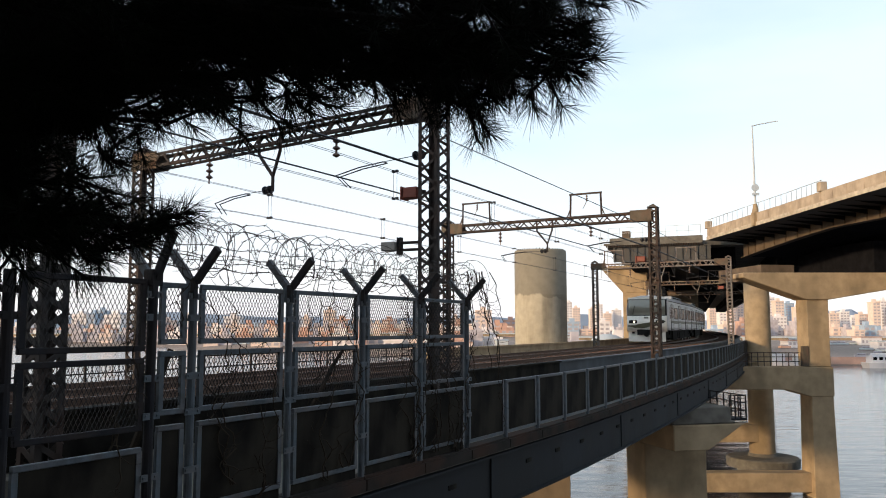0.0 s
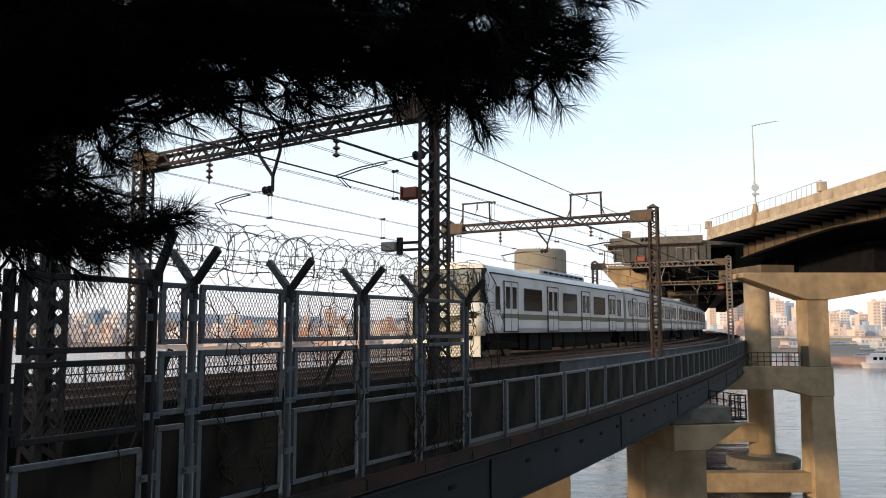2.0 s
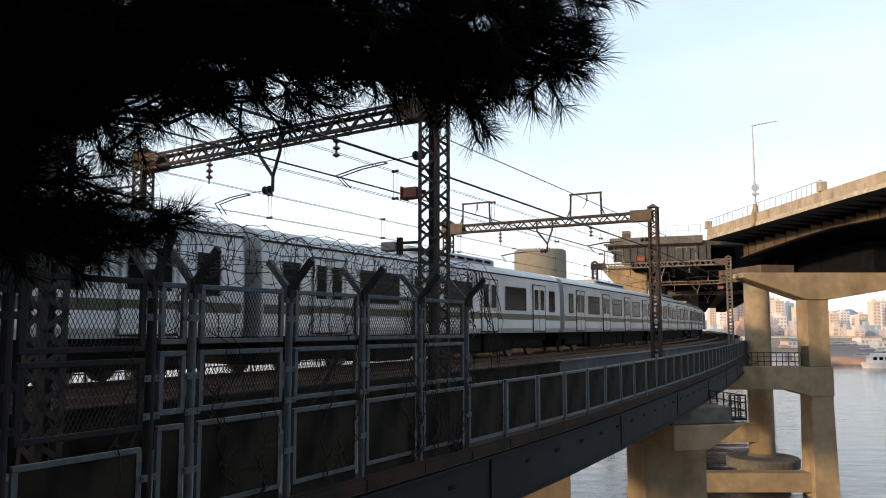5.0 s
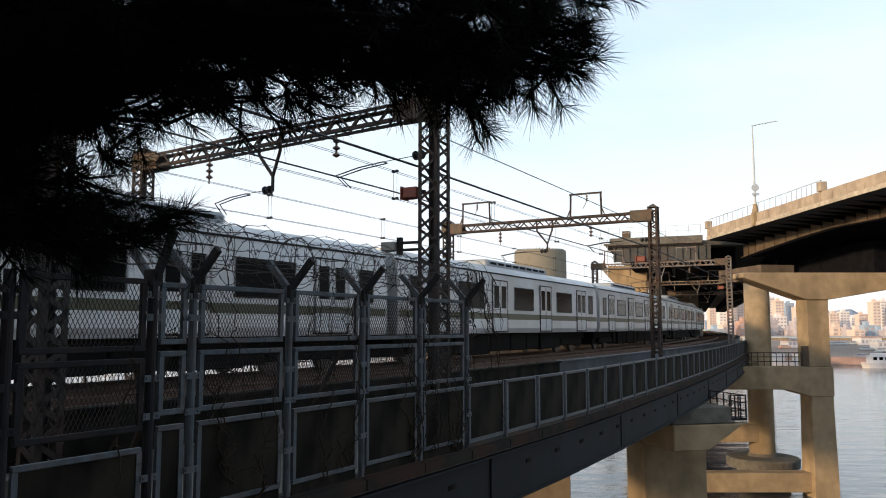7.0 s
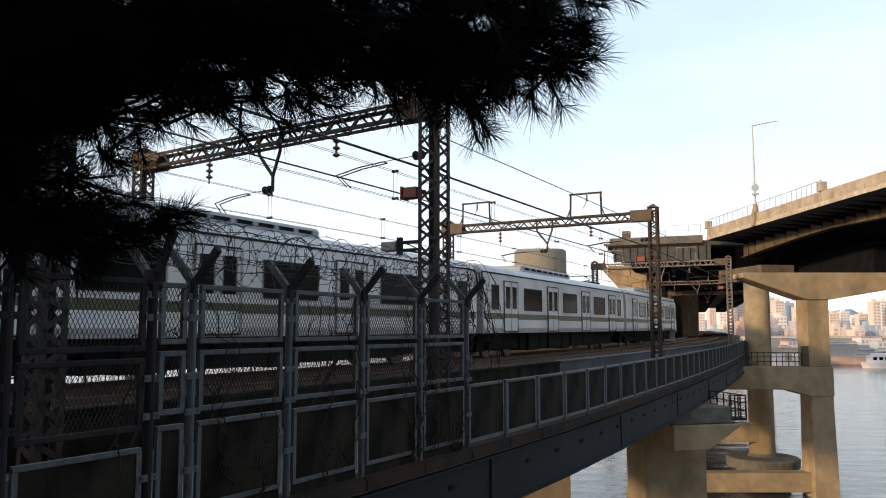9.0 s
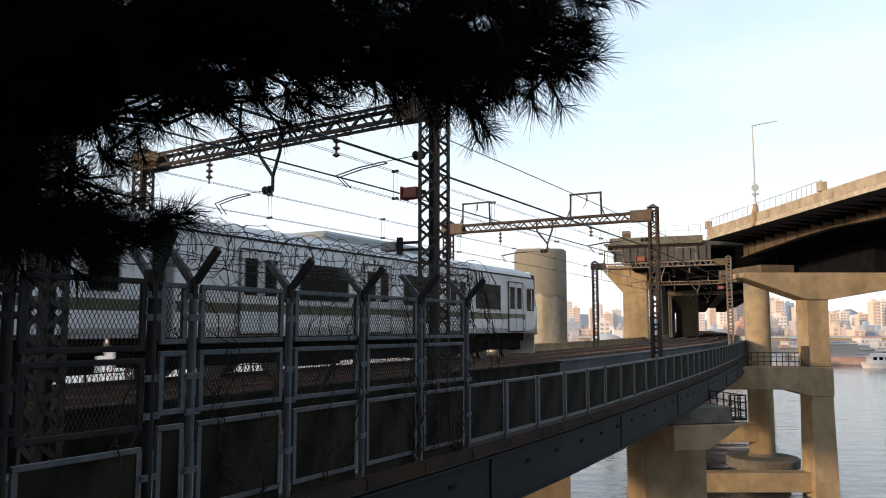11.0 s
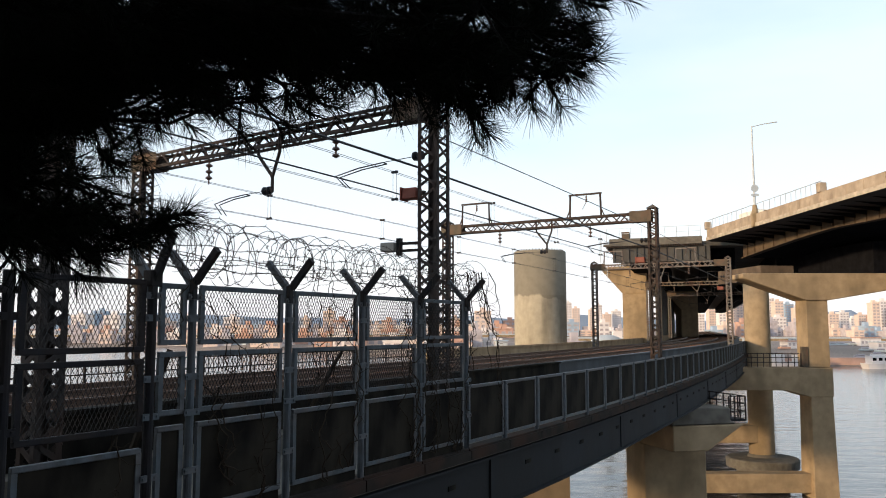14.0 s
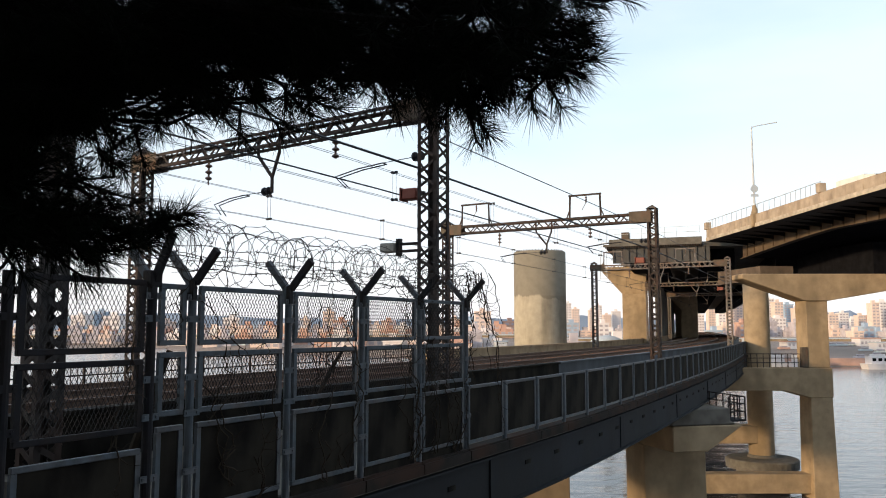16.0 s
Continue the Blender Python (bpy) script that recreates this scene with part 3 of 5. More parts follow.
LOW_FRAME = mesh_of(ring(BAY - 0.10, FENCE_LOW - FENCE_FOOT - 0.06), GALV, "panel_frame")
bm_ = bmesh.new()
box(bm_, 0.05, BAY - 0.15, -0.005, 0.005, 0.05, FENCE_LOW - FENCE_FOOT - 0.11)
LOW_FILL = mesh_of(bm_, DIRT_SHADE_PANEL, "infill")


def low_bay(s):
    g = empty("parapet_panel", fence_pose(s, FENCE_FOOT))
    tagged(g, "grey steel framed parapet panel with dirty dark infill", "fence panel", "parapet panels along the bridge")
    share("post", POST, g, Matrix.Diagonal((1, 1, FENCE_LOW - FENCE_FOOT, 1)))
    f = share("panel_frame", LOW_FRAME, g, pose(0.05, 0, 0.06))
    share("infill", LOW_FILL, f)


for k in range(4, 52):
    low_bay(S_POST + k * BAY)
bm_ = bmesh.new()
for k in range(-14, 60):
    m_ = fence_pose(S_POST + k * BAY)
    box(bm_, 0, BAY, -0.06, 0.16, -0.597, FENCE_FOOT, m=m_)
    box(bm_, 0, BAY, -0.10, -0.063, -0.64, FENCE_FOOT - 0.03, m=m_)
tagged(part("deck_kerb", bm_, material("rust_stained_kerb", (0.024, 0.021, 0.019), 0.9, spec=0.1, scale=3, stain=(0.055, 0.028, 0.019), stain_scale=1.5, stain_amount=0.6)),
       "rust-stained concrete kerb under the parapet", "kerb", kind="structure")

# tall bays: (bottom, top) of the three panels
HEIGHTS = ((-0.36, 0.45), (0.54, 1.115), (1.175, 1.74))
LEFT_HEIGHTS = ((-0.40, 0.29), (0.43, 1.06), (1.12, 1.76))
TALL = {}


def tall_panel(w, z0, z1, filled, parent, x, steel=GALV):
    key = (round(w, 3), round(z1 - z0, 3), filled, steel.name)
    if key not in TALL:
        h = z1 - z0
        if filled:
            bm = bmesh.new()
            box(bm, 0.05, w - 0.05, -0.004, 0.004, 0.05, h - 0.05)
            fill = mesh_of(bm, DIRT_SHADE_PANEL, "infill")
        else:
            bm = diamond(w - 0.1, h - 0.1)
            bmesh.ops.translate(bm, verts=bm.verts, vec=(0.05, 0, 0.05))
            fill = mesh_of(bm, ARM_STEEL, "mesh")
        TALL[key] = (mesh_of(ring(w, h), steel, "panel_frame"), fill)
    f = share("panel_frame", TALL[key][0], parent, pose(x, 0, z0))
    share("infill" if filled else "wire_mesh", TALL[key][1], f)


def arms(parent, x, z, w, reach=1.0):
    """The two arms of the Y on a fence post; the one towards the bank is boxed."""
    for d in (-1, 1):
        bm = bmesh.new()
        bar(bm, (x, d * 0.03, z), (x, d * (0.31 if d > 0 or reach == 1.0 else 0.25), z + 0.30 * (1.0 if d > 0 else reach)), w, 0.05, up=(1, 0, 0))
        bar(bm, (x - w * 0.3, d * 0.03, z - 0.16), (x - w * 0.3, d * 0.03, z + 0.03), 0.05, 0.05)
        part("barb_arm", bm, ARM_STEEL if d < 0 else GALV, parent, "angled arm for barbed wire")
    if reach > 1.0:
        bm = bmesh.new()
        box(bm, x - 0.065, x + 0.065, -0.06, 0.06, z - 0.06, z + 0.09, bevel=0.01)
        part("arm_socket", bm, ARM_STEEL, parent, "dark steel socket of the barbed wire arms")


def tall_bay(s, w, heights, arm=True, reach=1.0, steel=GALV, post=POST):
    g = empty("security_fence", fence_pose(s))
    tagged(g, "tall grey steel mesh fence bay with barbed wire arms", "fence", "tall fence bays")
    share("post", post, g, Matrix.Translation((0, 0, FENCE_FOOT)) @ Matrix.Diagonal((1, 1, FENCE_TOP - FENCE_FOOT, 1)))
    for z in (1.42, 1.62, 0.02, 0.55, 0.88):
        bm = bmesh.new()
        box(bm, -0.09, 0.09, -0.04, -0.028, z - 0.03, z + 0.03)
        box(bm, -0.075, -0.05, -0.05, -0.04, z - 0.012, z + 0.012)
        box(bm, 0.05, 0.075, -0.05, -0.04, z - 0.012, z + 0.012)
        part("clamp", bm, steel, g)
    if w:
        # dark strip that stands in for the shade below the lowest panel
        bm = bmesh.new()
        box(bm, 0.09, w + 0.08, 0.0, 0.012, FENCE_FOOT, heights[0][0] - 0.004)
        part("toe_shade_strip", bm, DIRT_SHADE_PANEL, g)
    if arm:
        arms(g, 0.0, FENCE_TOP - 0.01, 0.07, reach)
    if w:
        for i, (z0, z1) in enumerate(heights):
            tall_panel(w, z0, z1, i == 0, g, 0.085, steel if i else GALV)
    return g


for k in range(4):
    tall_bay(S_POST + k * BAY, W, HEIGHTS)
tall_bay(S_POST + 4 * BAY, 0, ())
# left post and bays: the shade of the tree is in their colour
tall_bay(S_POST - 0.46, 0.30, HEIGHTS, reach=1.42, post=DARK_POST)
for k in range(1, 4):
    tall_bay(S_POST - 0.46 - k * 1.30, 1.30 - 0.14, LEFT_HEIGHTS, arm=False, steel=SHADED_FENCE, post=DARK_POST)


def barbed_wire():
    """A loose razor coil and straight strands between the arms."""
    rng = random.Random(3)

    def at(s, y, z):
        a, b = P(493.15, s), P(492.15, s)
        n = (b - a).normalized()
        return a + n * y + Vector((0, 0, z))

    runs = []
    bm = bmesh.new()
    for rad0, z0, ph0, pitch in ((0.245, 2.10, 0.0, 0.0125), (0.20, 2.16, 1.9, 0.017), (0.15, 2.2, 4.0, 0.024)):
        pts = []
        s, ph = -7.3, ph0
        while s < 0.35:
            rad = rad0 + 0.05 * math.sin(s * 2.3 + ph0) + 0.035 * math.sin(s * 7.1 + ph0)
            zc = z0 + 0.06 * math.sin(s * 1.7 + ph0) - 0.025 * (s + 5)
            drop = max(0.0, s)
            pts.append(at(s + 0.08 * math.sin(ph * 0.5) + 0.04 * math.sin(ph * 1.3), rad * 0.9 * math.cos(ph), zc + rad * math.sin(ph) - drop * 1.2) + Vector((rng.gauss(0, 0.006), rng.gauss(0, 0.006), rng.gauss(0, 0.008))))
            ph += 0.33
            s += pitch + 0.006 * math.sin(s * 5)
        tube(bm, pts, 0.0036, 4, cap=False)
        runs.append(pts)
    for y, z in ((-0.30, 2.09), (-0.2, 1.99), (-0.1, 1.9), (0.12, 1.92), (0.22, 2.0), (0.3, 2.08), (0.0, 2.3)):
        ln = [at(-9 + 0.12 * i, y, z - 0.03 * math.sin(i * 0.55 + y * 9) ** 2) for i in range(75)]
        tube(bm, ln, 0.0038, 4, cap=False)
        runs.append(ln)
    coil = part("barbed_wire_coil", bm, BARB)
    tagged(coil, "loose coil of weathered barbed wire on the fence arms", "barbed wire", kind="stuff")
    bm = bmesh.new()
    for run in runs:
        for i in range(0, len(run) - 1, 3 if len(run) > 100 else 1):
            c = run[i]
            for _ in range(2):
                d = Vector((rng.gauss(0, 1), rng.gauss(0, 1), rng.gauss(0, 1))).normalized() * 0.022
                bar(bm, c - d, c + d, 0.004, 0.004)
    part("barb", bm, BARB, coil)


barbed_wire()


def vines():
    """Dry creepers that climb the fence and hang over its end."""
    rng = random.Random(11)

    def at(s, y, z):
        a, b = P(fence_r(s), s), P(fence_r(s) - 1, s)
        return a + (b - a).normalized() * y + Vector((0, 0, z))

    starts = [(-5.0, -0.3, 2.1), (-3.55, -0.5, 2.0), (-3.3, -0.4, 1.9), (-1.9, -0.5, 1.9), (-1.75, -0.5, 1.6), (-1.2, -0.5, 1.2), (-0.75, -0.5, 1.5),
              (-0.6, -0.6, 1.0), (-4.75, -0.5, 1.2), (-6.5, -0.4, 1.3)]
    for s, z, z1 in starts:
        v = bmesh.new()
        for _ in range(3):
            q, zz, pts = s + rng.uniform(-0.1, 0.1), z + 0.1, []
            y = -0.05
            while zz < z1:
                pts.append(at(q, y, zz))
                q += rng.gauss(0, 0.05)
                y = max(-0.1, min(0.12, y + rng.gauss(0, 0.03)))
                zz += rng.uniform(0.03, 0.11)
            if len(pts) > 3:
                tube(v, pts, 0.009, 5, 0.004)
                for i in range(2, len(pts), 3):
                    p, tw = pts[i].copy(), [pts[i]]
                    d = Vector((rng.gauss(0, 1), rng.gauss(0, 0.6), rng.gauss(0, 1))).normalized()
                    for _ in range(4):
                        p = p + d * 0.05
                        d = (d + Vector((rng.gauss(0, 0.5), rng.gauss(0, 0.3), rng.gauss(0, 0.5)))).normalized()
                        tw.append(p)
                    tube(v, tw, 0.0045, 4, 0.002)
        tagged(part("dry_vine", v, VINE), "leafless dry creeper tangled in the fence", "vine", "dry creepers")
    # stems hanging from the end of the coil down over the parapet
    for k in range(9):
        v = bmesh.new()
        s, y, z = 0.0 + rng.uniform(-0.1, 0.35), rng.uniform(-0.25, 0.15), 2.2
        pts = []
        low = rng.choice((0.6, 0.9, -0.3, 0.2, 1.2))
        while z > low:
            pts.append(at(s, y, z))
            s += rng.gauss(0.025, 0.06) if z > 1.2 else rng.gauss(0.0, 0.05)
            z -= rng.uniform(0.03, 0.14)
        tube(v, pts, 0.009, 5, 0.005)
        for i in range(2, len(pts), 3):
            p, tw = pts[i].copy(), [pts[i]]
            d = Vector((rng.gauss(0, 1), rng.gauss(0, 0.6), rng.gauss(0, 1))).normalized()
            for _ in range(5):
                p = p + d * 0.06
                d = (d + Vector((rng.gauss(0, 0.5), rng.gauss(0, 0.3), rng.gauss(0, 0.5)))).normalized()
                tw.append(p)
            tube(v, tw, 0.004, 4, 0.002)
        tagged(part("dry_vine", v, VINE), "leafless dry creeper hanging from the fence end", "vine", "dry creepers")
    v = bmesh.new()
    tube(v, [at(-3.6, 0.5, -0.4), at(-3.35, 0.45, 0.3), at(-3.05, 0.3, 0.9), at(-2.95, 0.2, 1.12)], 0.035, 7, 0.02)
    tube(v, [at(-5.9, 0.4, 0.1), at(-5.65, 0.35, 0.8), at(-5.55, 0.3, 1.12)], 0.04, 7, 0.03)
    tagged(part("dead_branch", v, VINE), "dark dead stems leaning behind the fence", "branch")


vines()


def far_railing():
    """Handrail on the far deck edge."""
    for k in range(-10, 26):
        s = -2 + k * 2.0
        if s > 17:
            continue
        g = empty("handrail", on_line(481.1, s, -0.28))
        tagged(g, "dark steel handrail bay on the far deck edge", "railing", "far handrail bays")
        bm = bmesh.new()
        box(bm, -0.025, 0.025, -0.025, 0.025, 0, 0.80)
        part("post", bm, ARM_STEEL, g)
        for z in (0.78, 0.45):
            bm = bmesh.new()
            bar(bm, (0, 0, z), (0, 2.0, z), 0.035, 0.035)
            part("rail", bm, ARM_STEEL, g)
        for i in range(1, 10):
            bm = bmesh.new()
            box(bm, -0.008, 0.008, i * 0.2 - 0.008, i * 0.2 + 0.008, 0.0, 0.78)
            part("baluster", bm, ARM_STEEL, g)


far_railing()


# ---- piers ----
def round_column():
    bm = bmesh.new()
    lathe(bm, [(1.79, WATER_Z - 3), (1.79, 3.52), (1.795, 3.54), (1.795, 3.58), (1.79, 3.60), (1.79, 6.58), (1.74, 6.63)], 56)
    ob = part("bridge_column", bm, COLUMN_CONCRETE)
    for f in ob.data.polygons:
        f.use_smooth = abs(f.normal.z) < 0.5
    c = empty("unused_column", pose(6.75, 55, 0))
    ob.parent = c
    tagged(c, "stained bare round concrete column with cut steel bars", "column")
    for k in range(44):
        bm = bmesh.new()
        a = k * 2 * math.pi / 44
        box(bm, 1.58 * math.cos(a) - 0.03, 1.58 * math.cos(a) + 0.03, 1.58 * math.sin(a) - 0.03, 1.58 * math.sin(a) + 0.03, 6.61, 6.72)
        part("steel_bar", bm, RUST_STEEL, c)


round_column()


def solid(name, parent, mat, verts, faces, label=""):
    bm = bmesh.new()
    vs = [bm.verts.new(v) for v in verts]
    for f in faces:
        bm.faces.new([vs[i] for i in f])
    bmesh.ops.recalc_face_normals(bm, faces=bm.faces)
    bmesh.ops.bevel(bm, geom=list(bm.edges), offset=0.04, segments=1, affect="EDGES")
    return part(name, bm, mat, parent, label)


HEX = ((0, 1, 2, 3), (4, 7, 6, 5), (0, 4, 5, 1), (1, 5, 6, 2), (2, 6, 7, 3), (3, 7, 4, 0))


def block(name, parent, mat, x0, x1, y0, y1, z0, z1, taper=0.0, label=""):
    """A block; taper widens its foot."""
    t = taper
    return solid(name, parent, mat, [(x0 - t, y0 - t, z0), (x1 + t, y0 - t, z0), (x1 + t, y1 + t, z0), (x0 - t, y1 + t, z0),
                                     (x0, y0, z1), (x1, y0, z1), (x1, y1, z1), (x0, y1, z1)], HEX, label)


def prism_y(name, parent, mat, xz, y0, y1, label=""):
    """An outline in x, z carried from y0 to y1."""
    n = len(xz)
    return solid(name, parent, mat, [(x, y0, z) for x, z in xz] + [(x, y1, z) for x, z in xz],
                 [tuple(range(n)), tuple(range(2 * n - 1, n - 1, -1))] + [(k, (k + 1) % n, n + (k + 1) % n, n + k) for k in range(n)], label)


def frame_pier():
    """The portal under the road ramp: leg, column, two cross beams and the hammerhead."""
    g = empty("portal_pier", pose(0, 52, 0))
    tagged(g, "stained ochre concrete portal pier standing in the river", "bridge pier")
    block("leg", g, CONCRETE, 23.72, 25.15, 0, 1.6, -1.2, 3.25)
    block("lower_leg", g, CONCRETE, 23.78, 25.2, -0.05, 1.65, WATER_Z - 3, -3.0, 0.14)
    prism_y("hammerhead", g, CONCRETE, [(19.6, 4.6), (19.6, 4.92), (31.5, 4.92), (31.5, 4.2), (25.15, 3.15), (23.7, 3.15)], -0.15, 1.75)
    prism_y("cross_beam", g, CONCRETE, [(16.5, -2.65), (22.2, -2.65), (23.7, -3.08), (25.25, -3.08), (25.25, -1.2), (16.5, -1.2)], -0.1, 1.7)
    block("tie_beam", g, CONCRETE, 14.0, 23.85, 0.3, 1.5, -9.2, -7.98)
    bm = bmesh.new()
    lathe(bm, [(0.86, WATER_Z - 3), (0.86, 5.0)], 32, Matrix.Translation((22.45, 5.0, 0)))
    part("column", bm, CONCRETE, g, smooth=True)
    bm = bmesh.new()
    lathe(bm, [(1.7, WATER_Z - 1.0), (1.75, -8.32), (2.42, -8.3), (2.45, -7.75), (2.36, -7.66), (1.0, -7.6), (0.9, -7.4)], 40, Matrix.Translation((22.45, 5.0, 0)))
    part("pile_cap", bm, CONCRETE_GREY, g, "low round stained pile cap")
    block("rear_tie_beam", g, CONCRETE, 16.5, 22.3, 4.3, 5.6, -6.6, -5.4)
    for k in range(13):
        bm = bmesh.new()
        x = 18.4 + k * 0.4
        box(bm, x - 0.02, x + 0.02, -0.05, -0.01, -1.15, -0.25)
        part("rail_post", bm, RUST_STEEL, g)
    for z in (-0.28, -0.55, -0.85):
        bm = bmesh.new()
        bar(bm, (18.4, -0.03, z), (23.1, -0.03, z), 0.05, 0.05)
        part("hand_rail", bm, RUST_STEEL, g)
    bm = bmesh.new()
    box(bm, 23.3, 23.7, -0.08, 0.2, -1.15, 0.15, bevel=0.02)
    part("control_cabinet", bm, TAN_PLATE, g)


frame_pier()


def rail_pier():
    """The pier of the railway bridge with its cap and access platform."""
    g = empty("railway_pier", pose(7.75, 31.0, 0, 0, 0, 14))
    tagged(g, "ochre concrete railway pier with wide cap and access platform", "bridge pier")
    block("shaft", g, CONCRETE, -0.05, 2.6, 0.0, 1.5, WATER_Z - 3, -3.06)
    prism_y("pier_cap", g, CONCRETE, [(-0.12, -2.14), (2.78, -2.14), (1.27, -3.05), (-0.12, -3.05)], -2.3, 1.7)
    prism_y("bearing_shelf", g, CONCRETE_GREY, [(-0.1, -1.53), (2.25, -1.53), (2.25, -2.0), (2.45, -2.06), (2.45, -2.13), (-0.1, -2.13)], -2.25, 1.6)
    prism_y("inner_cap", g, CONCRETE_GREY, [(-8.2, -1.53), (-0.3, -1.53), (-0.3, -3.05), (-6.0, -3.05)], 0.6, 2.4)
    block("inner_shaft", g, CONCRETE, -5.4, -2.75, 0.8, 2.3, WATER_Z - 3, -3.06)
    bm = bmesh.new()
    box(bm, 2.26, 3.0, -2.1, 1.6, -2.05, -1.98)
    part("platform", bm, GIRDER, g)
    for x, y in [(2.3 + k * 0.23, -2.08) for k in range(4)] + [(2.98, -2.08 + k * 0.46) for k in range(9)] + [(2.3 + k * 0.23, 1.58) for k in range(4)]:
        bm = bmesh.new()
        box(bm, x - 0.018, x + 0.018, y - 0.018, y + 0.018, -1.98, -1.15)
        part("rail_post", bm, ARM_STEEL, g)
    for z in (-1.15, -1.42, -1.7):
        bm = bmesh.new()
        bar(bm, (2.28, -2.08, z), (2.98, -2.08, z), 0.035)
        bar(bm, (2.98, -2.08, z), (2.98, 1.58, z), 0.035)
        part("hand_rail", bm, ARM_STEEL, g)


rail_pier()


# ---- road bridge ----
EDGE = [(33.5, 6.0), (30.4, 25.0), (26.55, 47.0), (25.0, 58.5), (23.4, 70.0)]


def smooth_edge(pts, n):
    out = []
    for i in range(len(pts) - 1):
        p0, p1, p2, p3 = (Vector(pts[max(0, min(len(pts) - 1, i + k))]) for k in (-1, 0, 1, 2))
        for k in range(n):
            t = k / n
            out.append(0.5 * (2 * p1 + (p2 - p0) * t + (2 * p0 - 5 * p1 + 4 * p2 - p3) * t * t + (3 * p1 - p0 - 3 * p2 + p3) * t ** 3))
    out.append(Vector(pts[-1]))
    return out


def edge_z(y):
    return 9.05 + 0.65 * max(0.0, min(1.0, (70 - y) / 23.0))


def haunch(y):
    """How far the outer web deepens towards its supports."""
    return 0.71 * (max(0.0, y - 57.0) / 13.0) ** 1.4 + 0.035 * max(0.0, 57.0 - y)


def sweep_edge(line, section, zf, deep=None):
    """Sweep a closed (inset, z) section along a plan line; inset is to the right of travel; deep lowers what lies under -0.5."""
    bm = bmesh.new()
    last = None
    for i, p in enumerate(line):
        a, b = line[max(0, i - 1)], line[min(len(line) - 1, i + 1)]
        d = (b - a).normalized()
        n = Vector((d.y, -d.x))
        ring_ = [bm.verts.new((p.x + n.x * q, p.y + n.y * q, zf(p.y) + z - (deep(p.y) if deep and z < -0.5 else 0.0))) for q, z in section]
        if last:
            for k in range(len(ring_)):
                bm.faces.new((last[k], last[(k + 1) % len(ring_)], ring_[(k + 1) % len(ring_)], ring_[k]))
        else:
            bm.faces.new(ring_)
        last = ring_
    bm.faces.new(last[::-1])
    bmesh.ops.recalc_face_normals(bm, faces=bm.faces)
    return bm


def road_ramp():
    line = smooth_edge(EDGE, 8)
    g = empty("road_ramp")
    tagged(g, "concrete road ramp on steel girders high over the river", "road bridge")
    part("slab", sweep_edge(line, [(0, 0), (0, 0.26), (12.5, 0.5), (12.5, 0.1), (2.2, -0.12), (0.4, -0.06)], edge_z), STEEL_GREY, g)
    part("fascia", sweep_edge(line, [(-0.06, 0.0), (-0.06, 0.30), (0.0, 0.30), (0.0, 0.0)], edge_z), material("pale_fascia", (0.45, 0.38, 0.30), 0.8, scale=3, stain=(0.2, 0.15, 0.1), stain_scale=1), g)
    part("parapet", sweep_edge(line, [(0.02, 0.304), (0.02, 1.02), (0.27, 1.02), (0.32, 0.304)], edge_z), RAMP_CONCRETE, g)
    part("outer_web", sweep_edge(line, [(3.4, -0.13), (3.4, -0.76), (3.15, -0.77), (3.15, -0.82), (3.8, -0.82), (3.8, -0.77), (3.45, -0.76), (3.45, -0.13)], edge_z, haunch), STEEL_BROWN, g)
    # soffit and brackets: deck shade is in their colour
    part("box_soffit", sweep_edge(line, [(3.46, -0.15), (3.46, -0.74), (12.4, -0.74), (12.4, 0.05)], edge_z, haunch), UNDER_SHADE, g)
    # lower box girder on the hammerhead
    part("box_girder", sweep_edge([p + Vector((-0.6, 0)) for p in line if 58.4 < p.y < 66], [(-1.0, -4.15), (-1.0, -3.1), (1.6, -3.1), (1.6, -4.15)], lambda y: 9.05), STEEL_BROWN, g)
    part("inner_box", sweep_edge([p for p in line if p.y > 60], [(8.6, -4.2), (8.6, -1.0), (11.8, -1.0), (11.8, -4.2)], lambda y: 9.05), UNDER_SHADE, g)
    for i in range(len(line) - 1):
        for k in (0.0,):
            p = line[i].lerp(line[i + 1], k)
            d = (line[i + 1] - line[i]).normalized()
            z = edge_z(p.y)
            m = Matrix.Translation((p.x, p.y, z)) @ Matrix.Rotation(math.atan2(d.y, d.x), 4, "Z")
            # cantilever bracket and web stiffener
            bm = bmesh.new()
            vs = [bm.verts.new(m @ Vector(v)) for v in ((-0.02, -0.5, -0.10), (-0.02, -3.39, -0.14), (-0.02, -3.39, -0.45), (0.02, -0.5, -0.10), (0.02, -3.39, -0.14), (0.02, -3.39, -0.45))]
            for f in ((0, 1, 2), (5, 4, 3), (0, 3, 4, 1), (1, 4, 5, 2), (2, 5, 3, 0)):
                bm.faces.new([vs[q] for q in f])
            part("bracket", bm, UNDER_SHADE, g)
            bm = bmesh.new()
            box(bm, -0.015, 0.015, -3.39, -3.28, -0.75 - haunch(p.y), -0.2, m=m)
            part("stiffener", bm, STEEL_BROWN, g)
            # joints of the parapet
            bm = bmesh.new()
            box(bm, -0.012, 0.012, -0.022, 0.0, 0.31, 1.01, m=m)
            part("joint_strip", bm, RAMP_CONCRETE, g)
    # thin railing on the parapet
    top = [p for p in line if p.y > 53.3]
    for i in range(len(top) - 1):
        for k in range(2):
            p = top[i].lerp(top[i + 1], k / 2)
            bm = bmesh.new()
            z = edge_z(p.y) + 1.02
            bar(bm, (p.x + 0.15, p.y, z), (p.x + 0.15, p.y, z + 0.8), 0.035)
            part("rail_post", bm, PALE_METAL, g)
    for dz in (0.8,):
        bm = bmesh.new()
